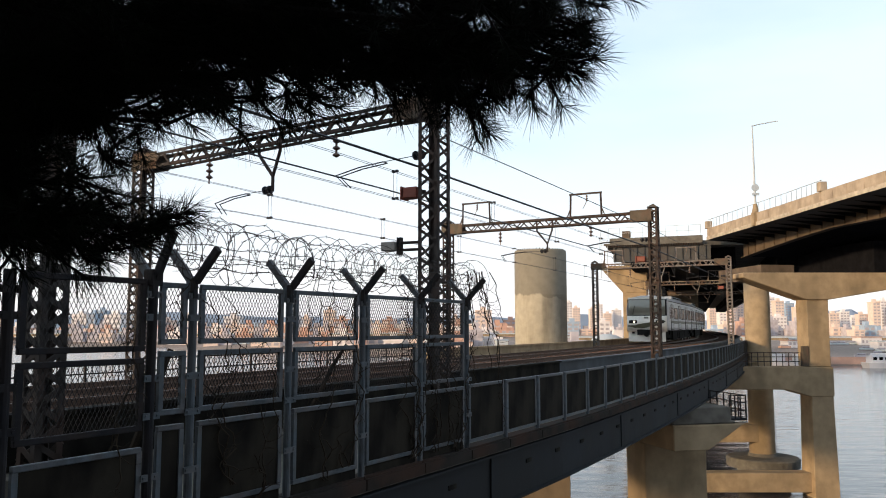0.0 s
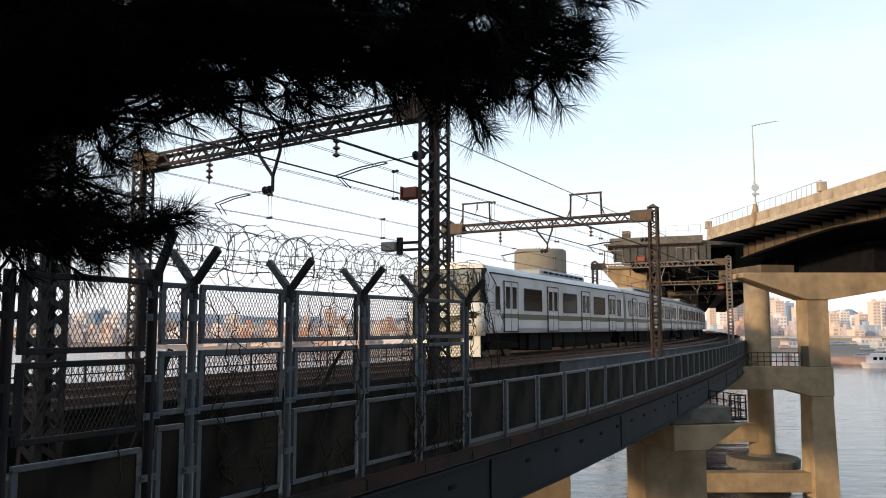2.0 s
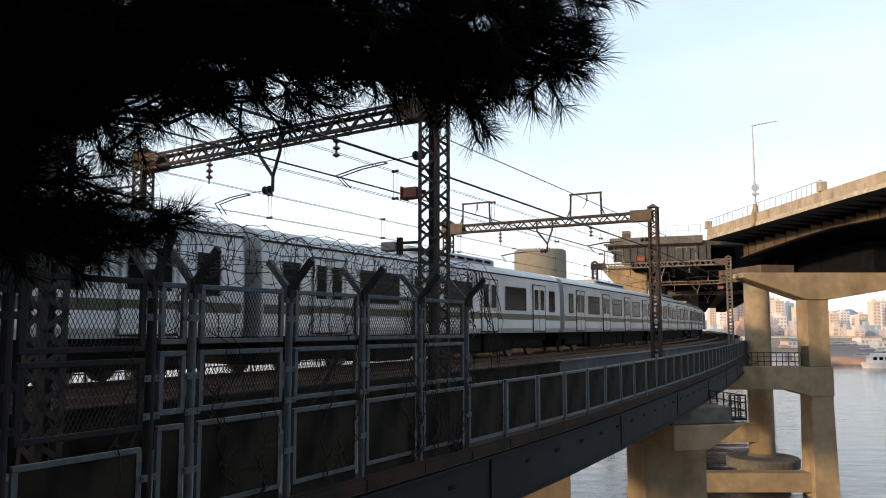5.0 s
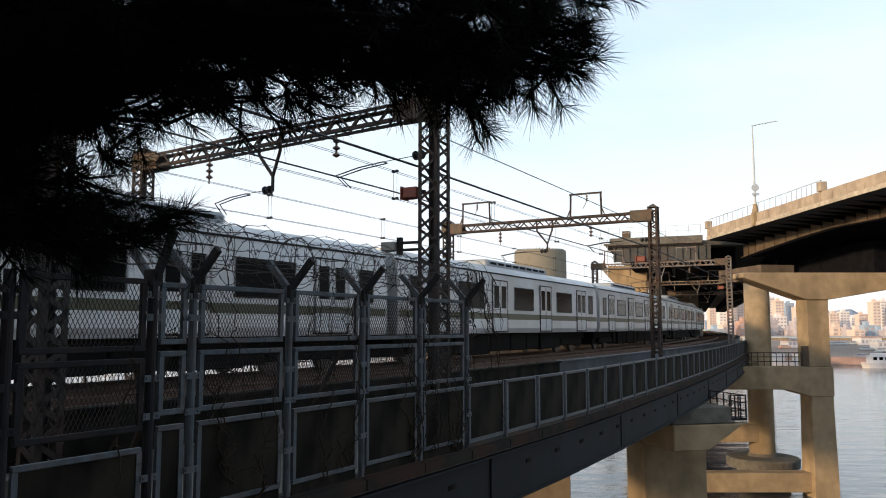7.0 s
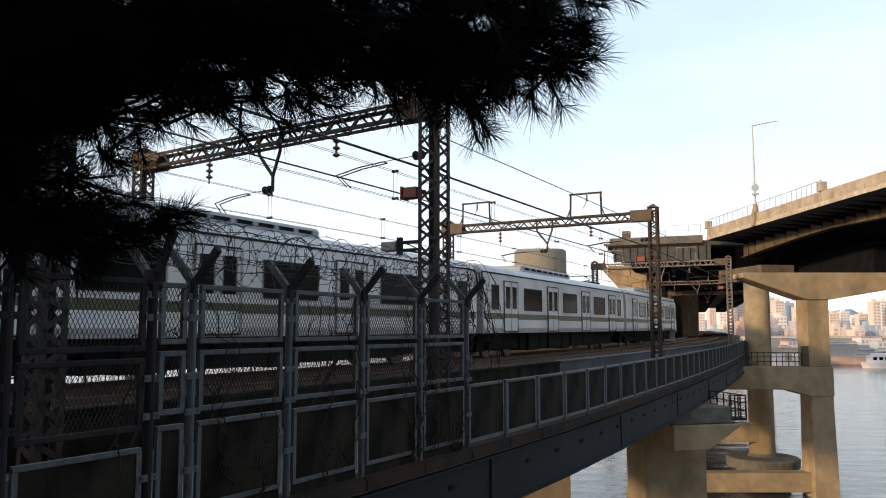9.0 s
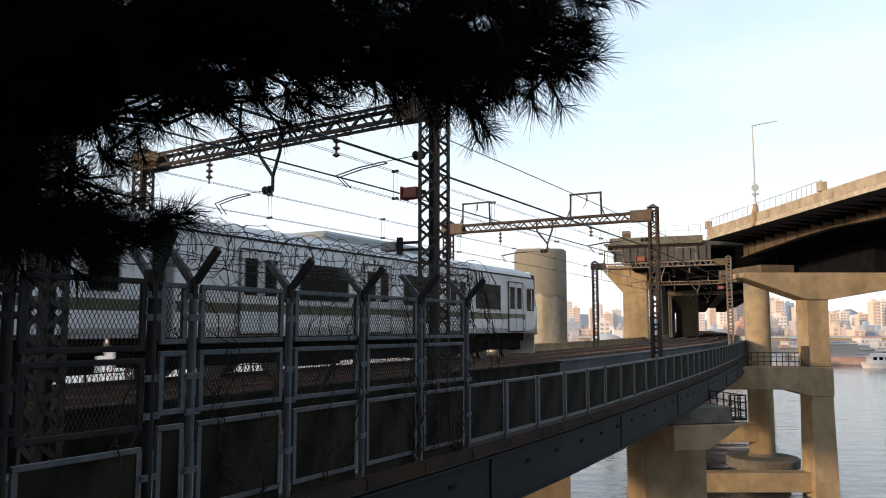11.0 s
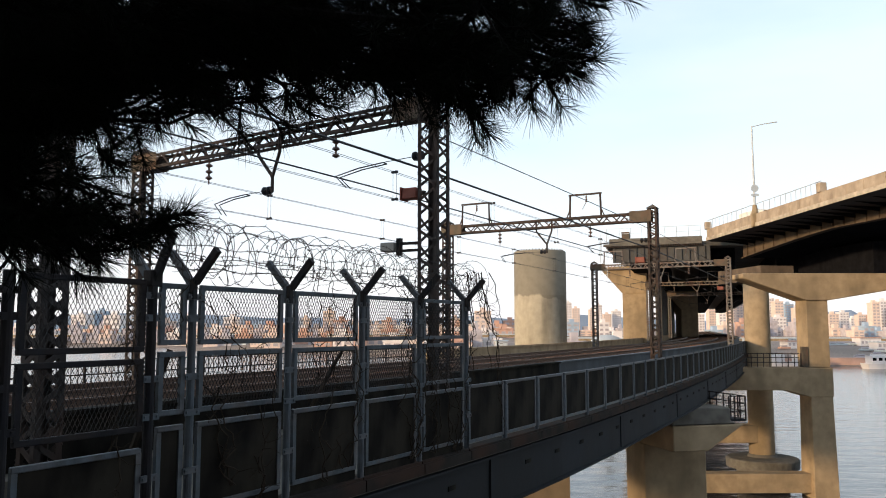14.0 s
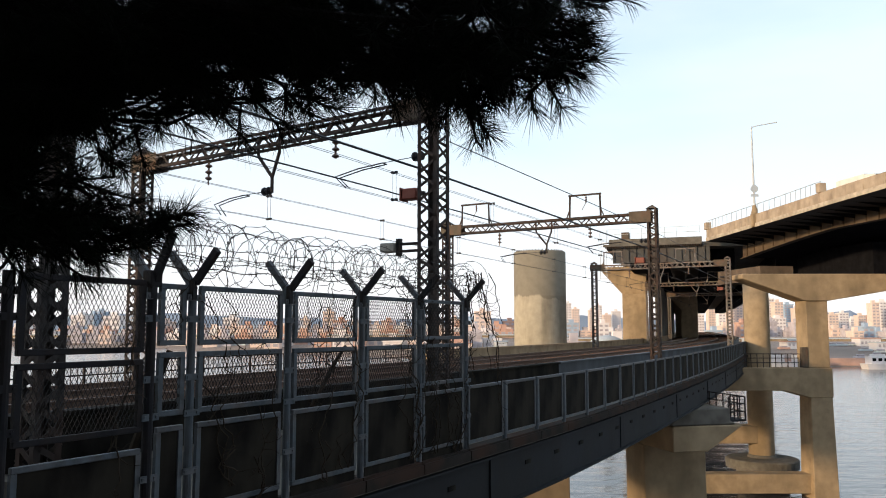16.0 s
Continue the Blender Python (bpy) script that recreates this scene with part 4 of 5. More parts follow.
        tube(bm, [(p.x + 0.15, p.y, edge_z(p.y) + 1.02 + dz) for p in top], 0.03, 5)
        part("hand_rail", bm, PALE_METAL, g)
    for y in (53.4, 70.0):
        p = min(line, key=lambda q: abs(q.y - y))
        bm = bmesh.new()
        box(bm, p.x - 0.1, p.x + 0.4, p.y - 0.25, p.y + 0.25, edge_z(y) + 1.024, edge_z(y) + 1.68, bevel=0.03)
        part("parapet_block", bm, RAMP_CONCRETE, g)


road_ramp()


def main_deck():
    """The wide deck over the railway, seen at its edge, with its box girders and bracketed pier."""
    g = empty("road_bridge")
    tagged(g, "wide road bridge deck with ribbed grey steel girders", "road bridge")
    outline = [(15.3, 74.0), (23.3, 70.9), (35.8, 71.5), (110, 300), (86, 306)]
    bm = bmesh.new()
    prism(bm, outline, 8.75, 9.15)
    part("slab", bm, CONCRETE_GREY, g)
    a, b = Vector((15.3, 74.0)), Vector((23.35, 70.9))
    d = (b - a).normalized()
    n = Vector((d.y, -d.x))
    m = Matrix.Translation((a.x, a.y, 0)) @ Matrix.Rotation(math.atan2(d.y, d.x), 4, "Z")
    L = (b - a).length
    for nm, x0, x1, y0, y1, z0, z1, mt in (("parapet", 0.3, L - 0.05, -0.05, 0.2, 9.15, 9.62, CONCRETE_GREY), ("ledge", -0.2, L - 0.05, -0.35, 0.1, 8.92, 9.12, CONCRETE_GREY),
                                          ("girder_face", 0.6, L + 0.6, 0.10, 0.16, 7.45, 8.75, STEEL_GREY), ("bottom_flange", 0.6, L + 0.6, -0.05, 0.4, 7.40, 7.446, STEEL_GREY)):
        bm = bmesh.new()
        box(bm, x0, x1, y0, y1, z0, z1, m=m)
        part(nm, bm, mt, g)
    for k in range(13):
        bm = bmesh.new()
        x = 0.75 + k * (L - 0.6) / 12
        box(bm, x - 0.03, x + 0.03, -0.03, 0.098, 7.46, 8.74, m=m)
        part("stiffener", bm, STEEL_GREY, g)
    for k in range(40):
        bm = bmesh.new()
        x = 0.0 + k * L / 40
        box(bm, x, x + 0.09, -0.25, -0.05, 8.76, 8.915, m=m)
        part("ledge_bracket", bm, RUST_STEEL, g)
    for k in range(9):
        bm = bmesh.new()
        x = 0.2 + k * (L - 0.4) / 8
        bar(bm, m @ Vector((x, 0.1, 9.62)), m @ Vector((x, 0.1, 10.6)), 0.04)
        part("rail_post", bm, PALE_METAL, g)
    for z in (10.1, 10.6):
        bm = bmesh.new()
        bar(bm, m @ Vector((0.2, 0.1, z)), m @ Vector((L - 0.2, 0.1, z)), 0.035)
        part("hand_rail", bm, PALE_METAL, g)
    # hoist hut, ladder and cage at the corner
    bm = bmesh.new()
    box(bm, 1.4, 2.1, 0.3, 1.0, 9.15, 10.3, m=m, bevel=0.03)
    part("hut", bm, TAN_PLATE, g)
    for x in (-0.5, 0.1):
        bm = bmesh.new()
        bar(bm, m @ Vector((x, -0.2, 5.9)), m @ Vector((x, -0.2, 10.6)), 0.05)
        part("ladder_rail", bm, PALE_METAL, g)
    for k in range(14):
        bm = bmesh.new()
        bar(bm, m @ Vector((-0.5, -0.2, 6.0 + k * 0.33)), m @ Vector((0.1, -0.2, 6.0 + k * 0.33)), 0.03)
        part("ladder_rung", bm, PALE_METAL, g)
    # deep box girders running away under the deck
    for off, w in ((1.2, 3.0), (7.5, 3.0), (14.0, 3.0)):
        p = Vector((16.6 + off, 75.4 - off * 0.2))
        far = p + Vector((math.sin(radians(17.5)), math.cos(radians(17.5)))) * 225
        bm = bmesh.new()
        q = Vector((math.cos(radians(17.5)), -math.sin(radians(17.5)))) * w
        prism(bm, [(p.x, p.y), (p.x + q.x, p.y + q.y), (far.x + q.x, far.y + q.y), (far.x, far.y)], 6.9, 8.74)
        # under-deck shade is in the girder colour
        part("box_girder", bm, UNDER_SHADE, g)


main_deck()


def deck_pier(x, y, z_cap, w=2.6, lean=2.0, wide=12.0):
    g = empty("deck_pier", pose(x, y, 0, 0, 0, -17.5))
    tagged(g, "pale concrete pier with slanted brackets under the road deck", "bridge pier", "piers of the road bridge")
    block("shaft", g, CONCRETE, -w / 2, w / 2, -1.2, 1.2, WATER_Z - 3, z_cap)
    prism_y("bracket", g, CONCRETE, [(-w / 2, z_cap), (w / 2, z_cap), (w / 2, z_cap + 2.5), (-w / 2 - lean, z_cap + 2.5), (-w / 2 - lean, z_cap + 2.3)], -0.9, 0.9)
    block("ledge", g, CONCRETE, -w / 2 - lean - 0.4, w / 2, -1.5, 1.4, z_cap + 2.51, z_cap + 2.75)


deck_pier(19.75, 81.5, 4.85, 2.4)
deck_pier(37.5, 121, 4.15, 2.4)
deck_pier(55.0, 118, 4.15, 2.4)
deck_pier(48.0, 160, 4.15, 2.4)


def lamp_post():
    y = 62.0
    x = 24.6
    g = empty("street_lamp", pose(x, y, 0))
    tagged(g, "thin grey street lamp with round sign on the ramp parapet", "street lamp")
    z0 = edge_z(y)
    bm = bmesh.new()
    box(bm, -0.30, 0.30, -0.25, 0.2, z0 + 0.0, z0 + 1.1, bevel=0.05)
    lathe(bm, [(0.28, z0 + 1.1), (0.14, z0 + 1.75)], 12)
    part("plinth", bm, CONCRETE, g)
    bm = bmesh.new()
    tube(bm, [(0, 0, z0 + 1.7), (0, 0, 17.35)], 0.10, 10, 0.055)
    part("pole", bm, PALE_METAL, g)
    bm = bmesh.new()
    tube(bm, [(0, 0, 17.3), (0.5, -0.1, 17.42), (1.5, -0.4, 17.55), (1.85, -0.5, 17.58)], 0.04, 6, 0.05)
    part("arm", bm, PALE_METAL, g)
    bm = bmesh.new()
    lathe(bm, [(0.30, -0.02), (0.30, 0.02)], 20, pose(0, -0.13, z0 + 3.05, 90))
    part("round_sign", bm, PALE_METAL, g)
    bm = bmesh.new()
    box(bm, -0.3, 0.3, -0.15, -0.11, z0 + 2.42, z0 + 2.62)
    part("sign_plate", bm, PALE_METAL, g)


lamp_post()


def screen_walls():
    """Long pier walls under the wide deck on both sides of the tracks."""
    for r, s0, s1, top in ((480.2, 96.0, 165.0, 6.85), (495.5, 122.0, 150.0, 6.85)):
        bm = bmesh.new()
        ribbon(bm, [(r, WATER_Z - 3), (r + 0.8, WATER_Z - 3), (r + 0.8, top), (r, top)], s0, s1, 12)
        tagged(part("pier_wall", bm, CONCRETE_GREY), "dark concrete pier wall beneath the road deck", "wall", kind="structure")


screen_walls()


# ---- train ----
PITCH, CAR, ZR = 20.068, 19.55, 0.18
SECTION = [(-1.50, 1.13), (1.50, 1.13), (1.56, 1.32), (1.56, 2.75), (1.50, 3.30), (1.38, 3.50), (1.05, 3.66), (0.5, 3.76), (-0.5, 3.76), (-1.05, 3.66), (-1.38, 3.50), (-1.50, 3.30), (-1.56, 2.75), (-1.56, 1.32)]
DOORS = (-7.25, -2.42, 2.42, 7.25)


def loft(bm, rings, close=True):
    made = [[bm.verts.new(v) for v in r] for r in rings]
    n = len(made[0])
    for a, b in zip(made, made[1:]):
        for k in range(n):
            bm.faces.new((a[k], a[(k + 1) % n], b[(k + 1) % n], b[k]))
    bm.faces.new(made[0][::-1])
    bm.faces.new(made[-1])
    bmesh.ops.recalc_face_normals(bm, faces=bm.faces)


def side_ring(y0, y1, z0, z1, x, b, t=0.02):
    """A frame proud of the car's side."""
    bm = bmesh.new()
    box(bm, x, x + t, y0 - b, y1 + b, z0 - b, z0)
    box(bm, x, x + t, y0 - b, y1 + b, z1, z1 + b)
    box(bm, x, x + t, y0 - b, y0, z0, z1)
    box(bm, x, x + t, y1, y1 + b, z0, z1)
    return bm


def mirror(bm, side):
    if side < 0:
        bmesh.ops.rotate(bm, verts=bm.verts, cent=(0, 0, 0), matrix=Matrix.Rotation(math.pi, 3, "Z"))
    return bm


def train_car(cab, panto):
    car = empty("train_car")
    y0 = -CAR / 2 + (0.75 if cab else 0.0)
    bm = bmesh.new()
    rings = [[(x, CAR / 2, z) for x, z in SECTION], [(x, y0, z) for x, z in SECTION]]
    if cab:
        for f, dy, dz in ((0.99, 0.20, 0.01), (0.96, 0.34, 0.04)):
            rings.append([(x * f, y0 - dy, z - (dz if z > 3 else 0)) for x, z in SECTION])
    loft(bm, rings)
    part("body", bm, STAINLESS, car)
    for side in (1, -1):
        for c in DOORS:
            bm = bmesh.new()
            box(bm, 1.562, 1.585, c - 0.66, c + 0.66, 1.22, 3.05)
            door = part("door", mirror(bm, side), STAINLESS, car)
            bm = side_ring(c - 0.66, c + 0.66, 1.20, 3.06, 1.562, 0.035, 0.035)
            part("door_frame", mirror(bm, side), ARM_STEEL, door)
            for k in (-1, 1):
                bm = bmesh.new()
                box(bm, 1.586, 1.591, c + k * 0.335 - 0.315, c + k * 0.335 + 0.315, 1.69, 1.86)
                part("stripe", mirror(bm, side), OLIVE, door, "olive green stripe")
            bm = bmesh.new()
            box(bm, 1.586, 1.592, c - 0.012, c + 0.012, 1.22, 3.05)
            part("door_gap", mirror(bm, side), RUBBER, door)
            for k in (-1, 1):
                bm = bmesh.new()
                box(bm, 1.586, 1.592, c + k * 0.33 - 0.22, c + k * 0.33 + 0.22, 2.05, 2.88)
                part("door_pane", mirror(bm, side), DARK_GLASS, door)
                bm = bmesh.new()
                box(bm, 1.586, 1.590, c + k * 0.33 - 0.26, c + k * 0.33 + 0.26, 1.28, 1.68)
                part("kick_plate", mirror(bm, side), PALE_METAL, door)
        wins = [(-4.83, 0.98), (0.0, 0.98), (4.83, 0.98), (8.75, 0.3)] + ([] if cab else [(-8.75, 0.3)])
        for c, h in wins:
            bm = bmesh.new()
            box(bm, 1.562, 1.572, c - h, c + h, 2.03, 2.86)
            w = part("window", mirror(bm, side), DARK_GLASS, car)
            part("window_frame", mirror(side_ring(c - h, c + h, 2.03, 2.86, 1.562, 0.035, 0.022), side), ARM_STEEL, w)
            if h > 0.5:
                bm = bmesh.new()
                box(bm, 1.573, 1.58, c - h, c + h, 2.60, 2.63)
                part("window_bar", mirror(bm, side), ARM_STEEL, w)
        edges = [(-CAR / 2 + (0.9 if cab else 0.05), DOORS[0] - 0.7)] + [(DOORS[i] + 0.7, DOORS[i + 1] - 0.7) for i in range(3)] + [(DOORS[3] + 0.7, CAR / 2 - 0.05)]
        for a, b in edges:
            bm = bmesh.new()
            box(bm, 1.561, 1.567, a, b, 1.64, 1.86)
            if side < 0:
                bmesh.ops.scale(bm, verts=bm.verts, vec=(-1, 1, 1))
                bmesh.ops.reverse_faces(bm, faces=bm.faces)
            part("stripe", bm, OLIVE, car, "olive green stripe")
            bm = bmesh.new()
            box(bm, 1.561, 1.575, a, b, 1.90, 1.925)
            if side < 0:
                bmesh.ops.scale(bm, verts=bm.verts, vec=(-1, 1, 1))
                bmesh.ops.reverse_faces(bm, faces=bm.faces)
            part("rib", bm, PALE_METAL, car)
        if cab:
            bm = bmesh.new()
            c = -8.55 * side
            box(bm, 1.562, 1.58, c - 0.33, c + 0.33, 1.22, 3.0)
            cd = part("cab_door", mirror(bm, side), STAINLESS, car)
            bm = bmesh.new()
            box(bm, 1.581, 1.586, c - 0.22, c + 0.22, 2.0, 2.85)
            part("door_pane", mirror(bm, side), DARK_GLASS, cd)
    for x in (-1, 1):
        bm = bmesh.new()
        bar(bm, (x * 1.505, y0, 3.33), (x * 1.505, CAR / 2 - 0.02, 3.33), 0.035, 0.05)
        part("rain_gutter", bm, ARM_STEEL, car, "dark rain gutter under the roof edge")
    for c in ((0.9,) if not panto else (-1.4,)):
        bm = bmesh.new()
        box(bm, -1.0, 1.0, c - 3.2, c + 3.2, 3.60, 3.93, bevel=0.08)
        u = part("roof_unit", bm, GREY_ROOF, car, "grey air conditioning unit")
        for k in range(8):
            bm = bmesh.new()
            box(bm, 0.995, 1.012, c - 2.9 + k * 0.74, c - 2.35 + k * 0.74, 3.75, 3.84)
            part("vent", bm, DARK_UNDER, u)
    if panto:
        bm = bmesh.new()
        for x in (-0.5, 0.5):
            bar(bm, (x, 6.6, 3.82), (x, 8.6, 3.82), 0.06)
        for y in (6.8, 8.4):
            bar(bm, (-0.6, y, 3.82), (0.6, y, 3.82), 0.06)
            for x in (-0.5, 0.5):
                bar(bm, (x, y, 3.72), (x, y, 3.84), 0.09)
        tube(bm, [(0, 7.0, 3.85), (0, 8.5, 4.02), (0, 7.4, 4.19)], 0.03, 6)
        tube(bm, [(-0.8, 7.4, 4.19), (0.8, 7.4, 4.19)], 0.025, 6)
        part("pantograph", bm, DARK_UNDER, car)
    for s, c in ((0, -6.9), (1, 6.9)):
        bm = bmesh.new()
        box(bm, -1.15, 1.15, c - 1.35, c + 1.35, ZR + 0.36, ZR + 0.62, bevel=0.04)
        for x in (-1.02, 1.02):
            box(bm, x - 0.12, x + 0.12, c - 1.5, c + 1.5, ZR + 0.33, ZR + 0.55, bevel=0.04)
        box(bm, -0.6, 0.6, c - 0.6, c + 0.6, ZR + 0.6, 1.12)
        bogie = part("bogie", bm, DARK_UNDER, car)
        for y in (c - 1.05, c + 1.05):
            for x in (-0.76, 0.76):
                bm = bmesh.new()
                lathe(bm, [(0.43, -0.065), (0.43, 0.05), (0.40, 0.065)], 20, Matrix.Translation((x, y, ZR + 0.43)) @ Matrix.Rotation(math.pi / 2, 4, "Y"))
                part("wheel", bm, WHEEL, bogie)
    bm = bmesh.new()
    box(bm, -1.15, 1.15, -5.3, 5.3, 0.46, 1.125)
    box(bm, -1.05, 1.05, -9.2, 9.2, 0.80, 1.124)
    for y in (-9.1, 8.3):
        box(bm, -0.95, 0.95, y, y + 0.8, 0.45, 0.81)
    part("underframe", bm, DARK_UNDER, car)
    rng = random.Random(2 + cab + 2 * panto)
    y = -4.6
    while y < 4.3:
        w = rng.uniform(0.9, 2.0)
        for x in (-1, 1):
            bm = bmesh.new()
            box(bm, 0.55 * x - 0.6, 0.55 * x + 0.72 * 1.0, y, y + w, rng.uniform(0.36, 0.50), 1.12, bevel=0.03)
            part("equipment_box", bm, DARK_UNDER, car)
        y += w + rng.uniform(0.03, 0.25)
    bm = bmesh.new()
    box(bm, -1.3, 1.3, CAR / 2 - 0.02, CAR / 2 + 0.26, 1.15, 3.4)
    part("gangway", bm, RUBBER, car)
    if cab:
        front(car)
    return car


def front(car):
    """The cab front: windscreen, white mask with olive swoosh, lamps, skirt and coupler."""
    yf = -CAR / 2

    def bow(x):
        return 0.16 * (abs(x) / 1.45) ** 2.4

    def sheet(x0, x1, z0, z1, lift, thick, n=12, slope=0.0):
        bm = bmesh.new()
        rows = []
        for z in (z0, z1):
            for d in (0.0, thick):
                rows.append([bm.verts.new((x0 + (x1 - x0) * i / n, yf + bow(x0 + (x1 - x0) * i / n) - lift + d + slope * (z - 1.8), z)) for i in range(n + 1)])
        a, b, c, e = rows
        for i in range(n):
            bm.faces.new((a[i], a[i + 1], c[i + 1], c[i]))
            bm.faces.new((b[i + 1], b[i], e[i], e[i + 1]))
            bm.faces.new((c[i], c[i + 1], e[i + 1], e[i]))
            bm.faces.new((a[i + 1], a[i], b[i], b[i + 1]))
        bm.faces.new((a[0], c[0], e[0], b[0]))
        bm.faces.new((a[n], b[n], e[n], c[n]))
        bmesh.ops.recalc_face_normals(bm, faces=bm.faces)
        return bm

    mask = part("front_mask", sheet(-1.46, 1.46, 1.05, 2.22, 0.10, 0.30), ALLOY, car, "cream white front panel", True)
    part("brow", sheet(-1.40, 1.40, 3.47, 3.60, 0.05, 0.36, slope=0.12), ALLOY, car, "cream white roof brow")
    part("windscreen_surround", sheet(-1.44, 1.44, 2.221, 3.468, 0.04, 0.25, slope=0.12), RUBBER, car)
    for x0, x1 in ((-1.36, 0.30), (0.36, 1.05), (1.10, 1.36)):
        part("windscreen", sheet(x0, x1, 2.28, 3.43, 0.06, 0.018, slope=0.12), SCREEN_GLASS, car, "", True)
    bm = bmesh.new()
    tube(bm, [(-1.0, yf - 0.06, 2.32), (-0.85, yf - 0.02, 2.95)], 0.018, 5)
    part("wiper", bm, RUBBER, car)
    for x in (-0.98, 0.98):
        part("lamp_recess", sheet(x - 0.30, x + 0.30, 1.66, 1.90, 0.112, 0.05, 4), RUBBER, mask)
        bm = bmesh.new()
        lathe(bm, [(0.085, -0.02), (0.085, 0.02)], 14, pose(x * 0.92, yf + bow(x) - 0.12, 1.78, 90))
        part("headlight", bm, LAMP_ON, mask, "lit headlight")
    # swoosh
    bm = bmesh.new()
    last = None
    for i in range(17):
        t = i / 16
        x = -1.38 + 2.76 * t
        z = 1.52 + 0.34 * (max(0.0, t - 0.2) / 0.8) ** 0.7
        w = 0.10 + 0.26 * math.sin(min(1.0, t * 1.15) * 3.0) ** 2
        ring_ = [bm.verts.new((x, yf + bow(x) - 0.112 - d, zz)) for d, zz in ((0, z - w), (0, z), (-0.01, z), (-0.01, z - w))]
        if last:
            for k in range(4):
                bm.faces.new((last[k], last[(k + 1) % 4], ring_[(k + 1) % 4], ring_[k]))
        last = ring_
    bmesh.ops.recalc_face_normals(bm, faces=bm.faces)
    part("swoosh", bm, OLIVE, mask, "curved olive band")
    part("number_plate", sheet(-0.16, 0.16, 2.02, 2.14, 0.106, 0.02, 2), CONCRETE_GREY, mask)
    skirt = part("skirt", sheet(-1.36, 1.36, 0.30, 1.045, 0.02, 0.06), ALLOY, car, "cream white skirt")
    bm = bmesh.new()
    box(bm, -0.68, 0.68, yf - 0.115, yf - 0.022, 0.80, 1.20, bevel=0.02)
    part("coupler_opening", bm, RUBBER, skirt)
    bm = bmesh.new()
    lathe(bm, [(0.16, -0.35), (0.2, -0.1), (0.12, 0.0)], 12, pose(0, yf - 0.02, 0.85, -90))
    part("coupler", bm, DARK_UNDER, skirt)
    for x in (-0.98, 0.98):
        bm = bmesh.new()
        box(bm, x - 0.09, x + 0.09, yf - 0.045, yf + bow(x) + 0.01, 0.90, 1.04)
        part("step", bm, RUBBER, skirt)


cars = [train_car(True, False)]
middle, pant = train_car(False, False), train_car(False, True)
cars += [pant, middle, copy_thing(middle, Matrix()), copy_thing(middle, Matrix()), copy_thing(pant, Matrix()), copy_thing(pant, Matrix()), copy_thing(cars[0], Matrix())]
for k_c, c_ in enumerate(cars):
    tagged(c_, "stainless metro car with olive stripe" + (" and cream cab front" if k_c in (0, 7) else " and dark windows"), "train car", "cars of the metro train")


# ---- van on the ramp ----
def van():
    v = empty("delivery_van")
    tagged(v, "white box van driving on the road ramp", "van")
    bm = bmesh.new()
    box(bm, -0.85, 0.85, -1.4, 1.6, 0.75, 1.78, bevel=0.05)
    part("cargo_box", bm, ALLOY, v)
    bm = bmesh.new()
    prof = [(-2.9, 0.4), (-2.9, 1.05), (-2.5, 1.56), (-1.45, 1.62), (-1.45, 0.4)]
    a = [bm.verts.new((-0.88, y, z)) for y, z in prof]
    b = [bm.verts.new((0.88, y, z)) for y, z in prof]
    bm.faces.new(a)
    bm.faces.new(b[::-1])
    for k in range(5):
        bm.faces.new((a[k], b[k], b[(k + 1) % 5], a[(k + 1) % 5]))
    bmesh.ops.recalc_face_normals(bm, faces=bm.faces)
    part("cab", bm, ALLOY, v)
    bm = bmesh.new()
    box(bm, -0.8, 0.8, -0.01, 0.01, 0, 0.58, m=Matrix.Translation((0, -2.91, 1.07)) @ Matrix.Rotation(radians(-38), 4, "X"))
    part("windscreen", bm, DARK_GLASS, v)
    bm = bmesh.new()
    box(bm, -0.8, 0.8, -2.6, 1.5, 0.35, 0.74)
    part("chassis", bm, DARK_UNDER, v)
    for y in (-2.0, 1.3):
        for x in (-0.8, 0.8):
            bm = bmesh.new()
            lathe(bm, [(0.33, -0.1), (0.33, 0.1)], 18, Matrix.Translation((x, y, 0.33)) @ Matrix.Rotation(math.pi / 2, 4, "Y"))
            part("wheel", bm, RUBBER, v)
    return v


VAN = van()


# ---- far shore ----
def facade(name, x, y, w, d, h, z0, mat, floors, cols, rot=0.0, label="", group="", win=None):
    g = empty(name, pose(x, y, z0, 0, 0, rot))
    tagged(g, label, "building", group)
    bm = bmesh.new()
    box(bm, -w / 2, w / 2, -d / 2, d / 2, 0, h)
    part("wall", bm, mat, g)
    bm = bmesh.new()
    box(bm, -w / 2 - 0.4, w / 2 + 0.4, -d / 2 - 0.4, d / 2 + 0.4, h, h + 0.9)
    box(bm, -w * 0.18, w * 0.18, -d * 0.2, d * 0.2, h + 0.9, h + 4.0)
    part("roof", bm, mat, g)
    fh, cw = h / floors, w / cols
    bm = bmesh.new()
    box(bm, -cw * 0.30, cw * 0.30, -0.35, 0.1, fh * 0.28, fh * 0.74)
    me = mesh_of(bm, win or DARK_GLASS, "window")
    for i in range(floors):
        for j in range(cols):
            share("window", me, g, Matrix.Translation((-w / 2 + (j + 0.5) * cw, -d / 2 + 0.05, i * fh)))
    return g


WALL_WARM = material("warm_apartment_paint", (0.68, 0.54, 0.47), 0.85, scale=0.3, vary=0.1, bump=0)
WALL_WHITE = material("pale_apartment_paint", (0.72, 0.67, 0.66), 0.85, scale=0.3, vary=0.08, bump=0)
WALL_BLUE = material("blue_grey_facade", (0.34, 0.42, 0.52), 0.7, scale=0.3, vary=0.15, bump=0)
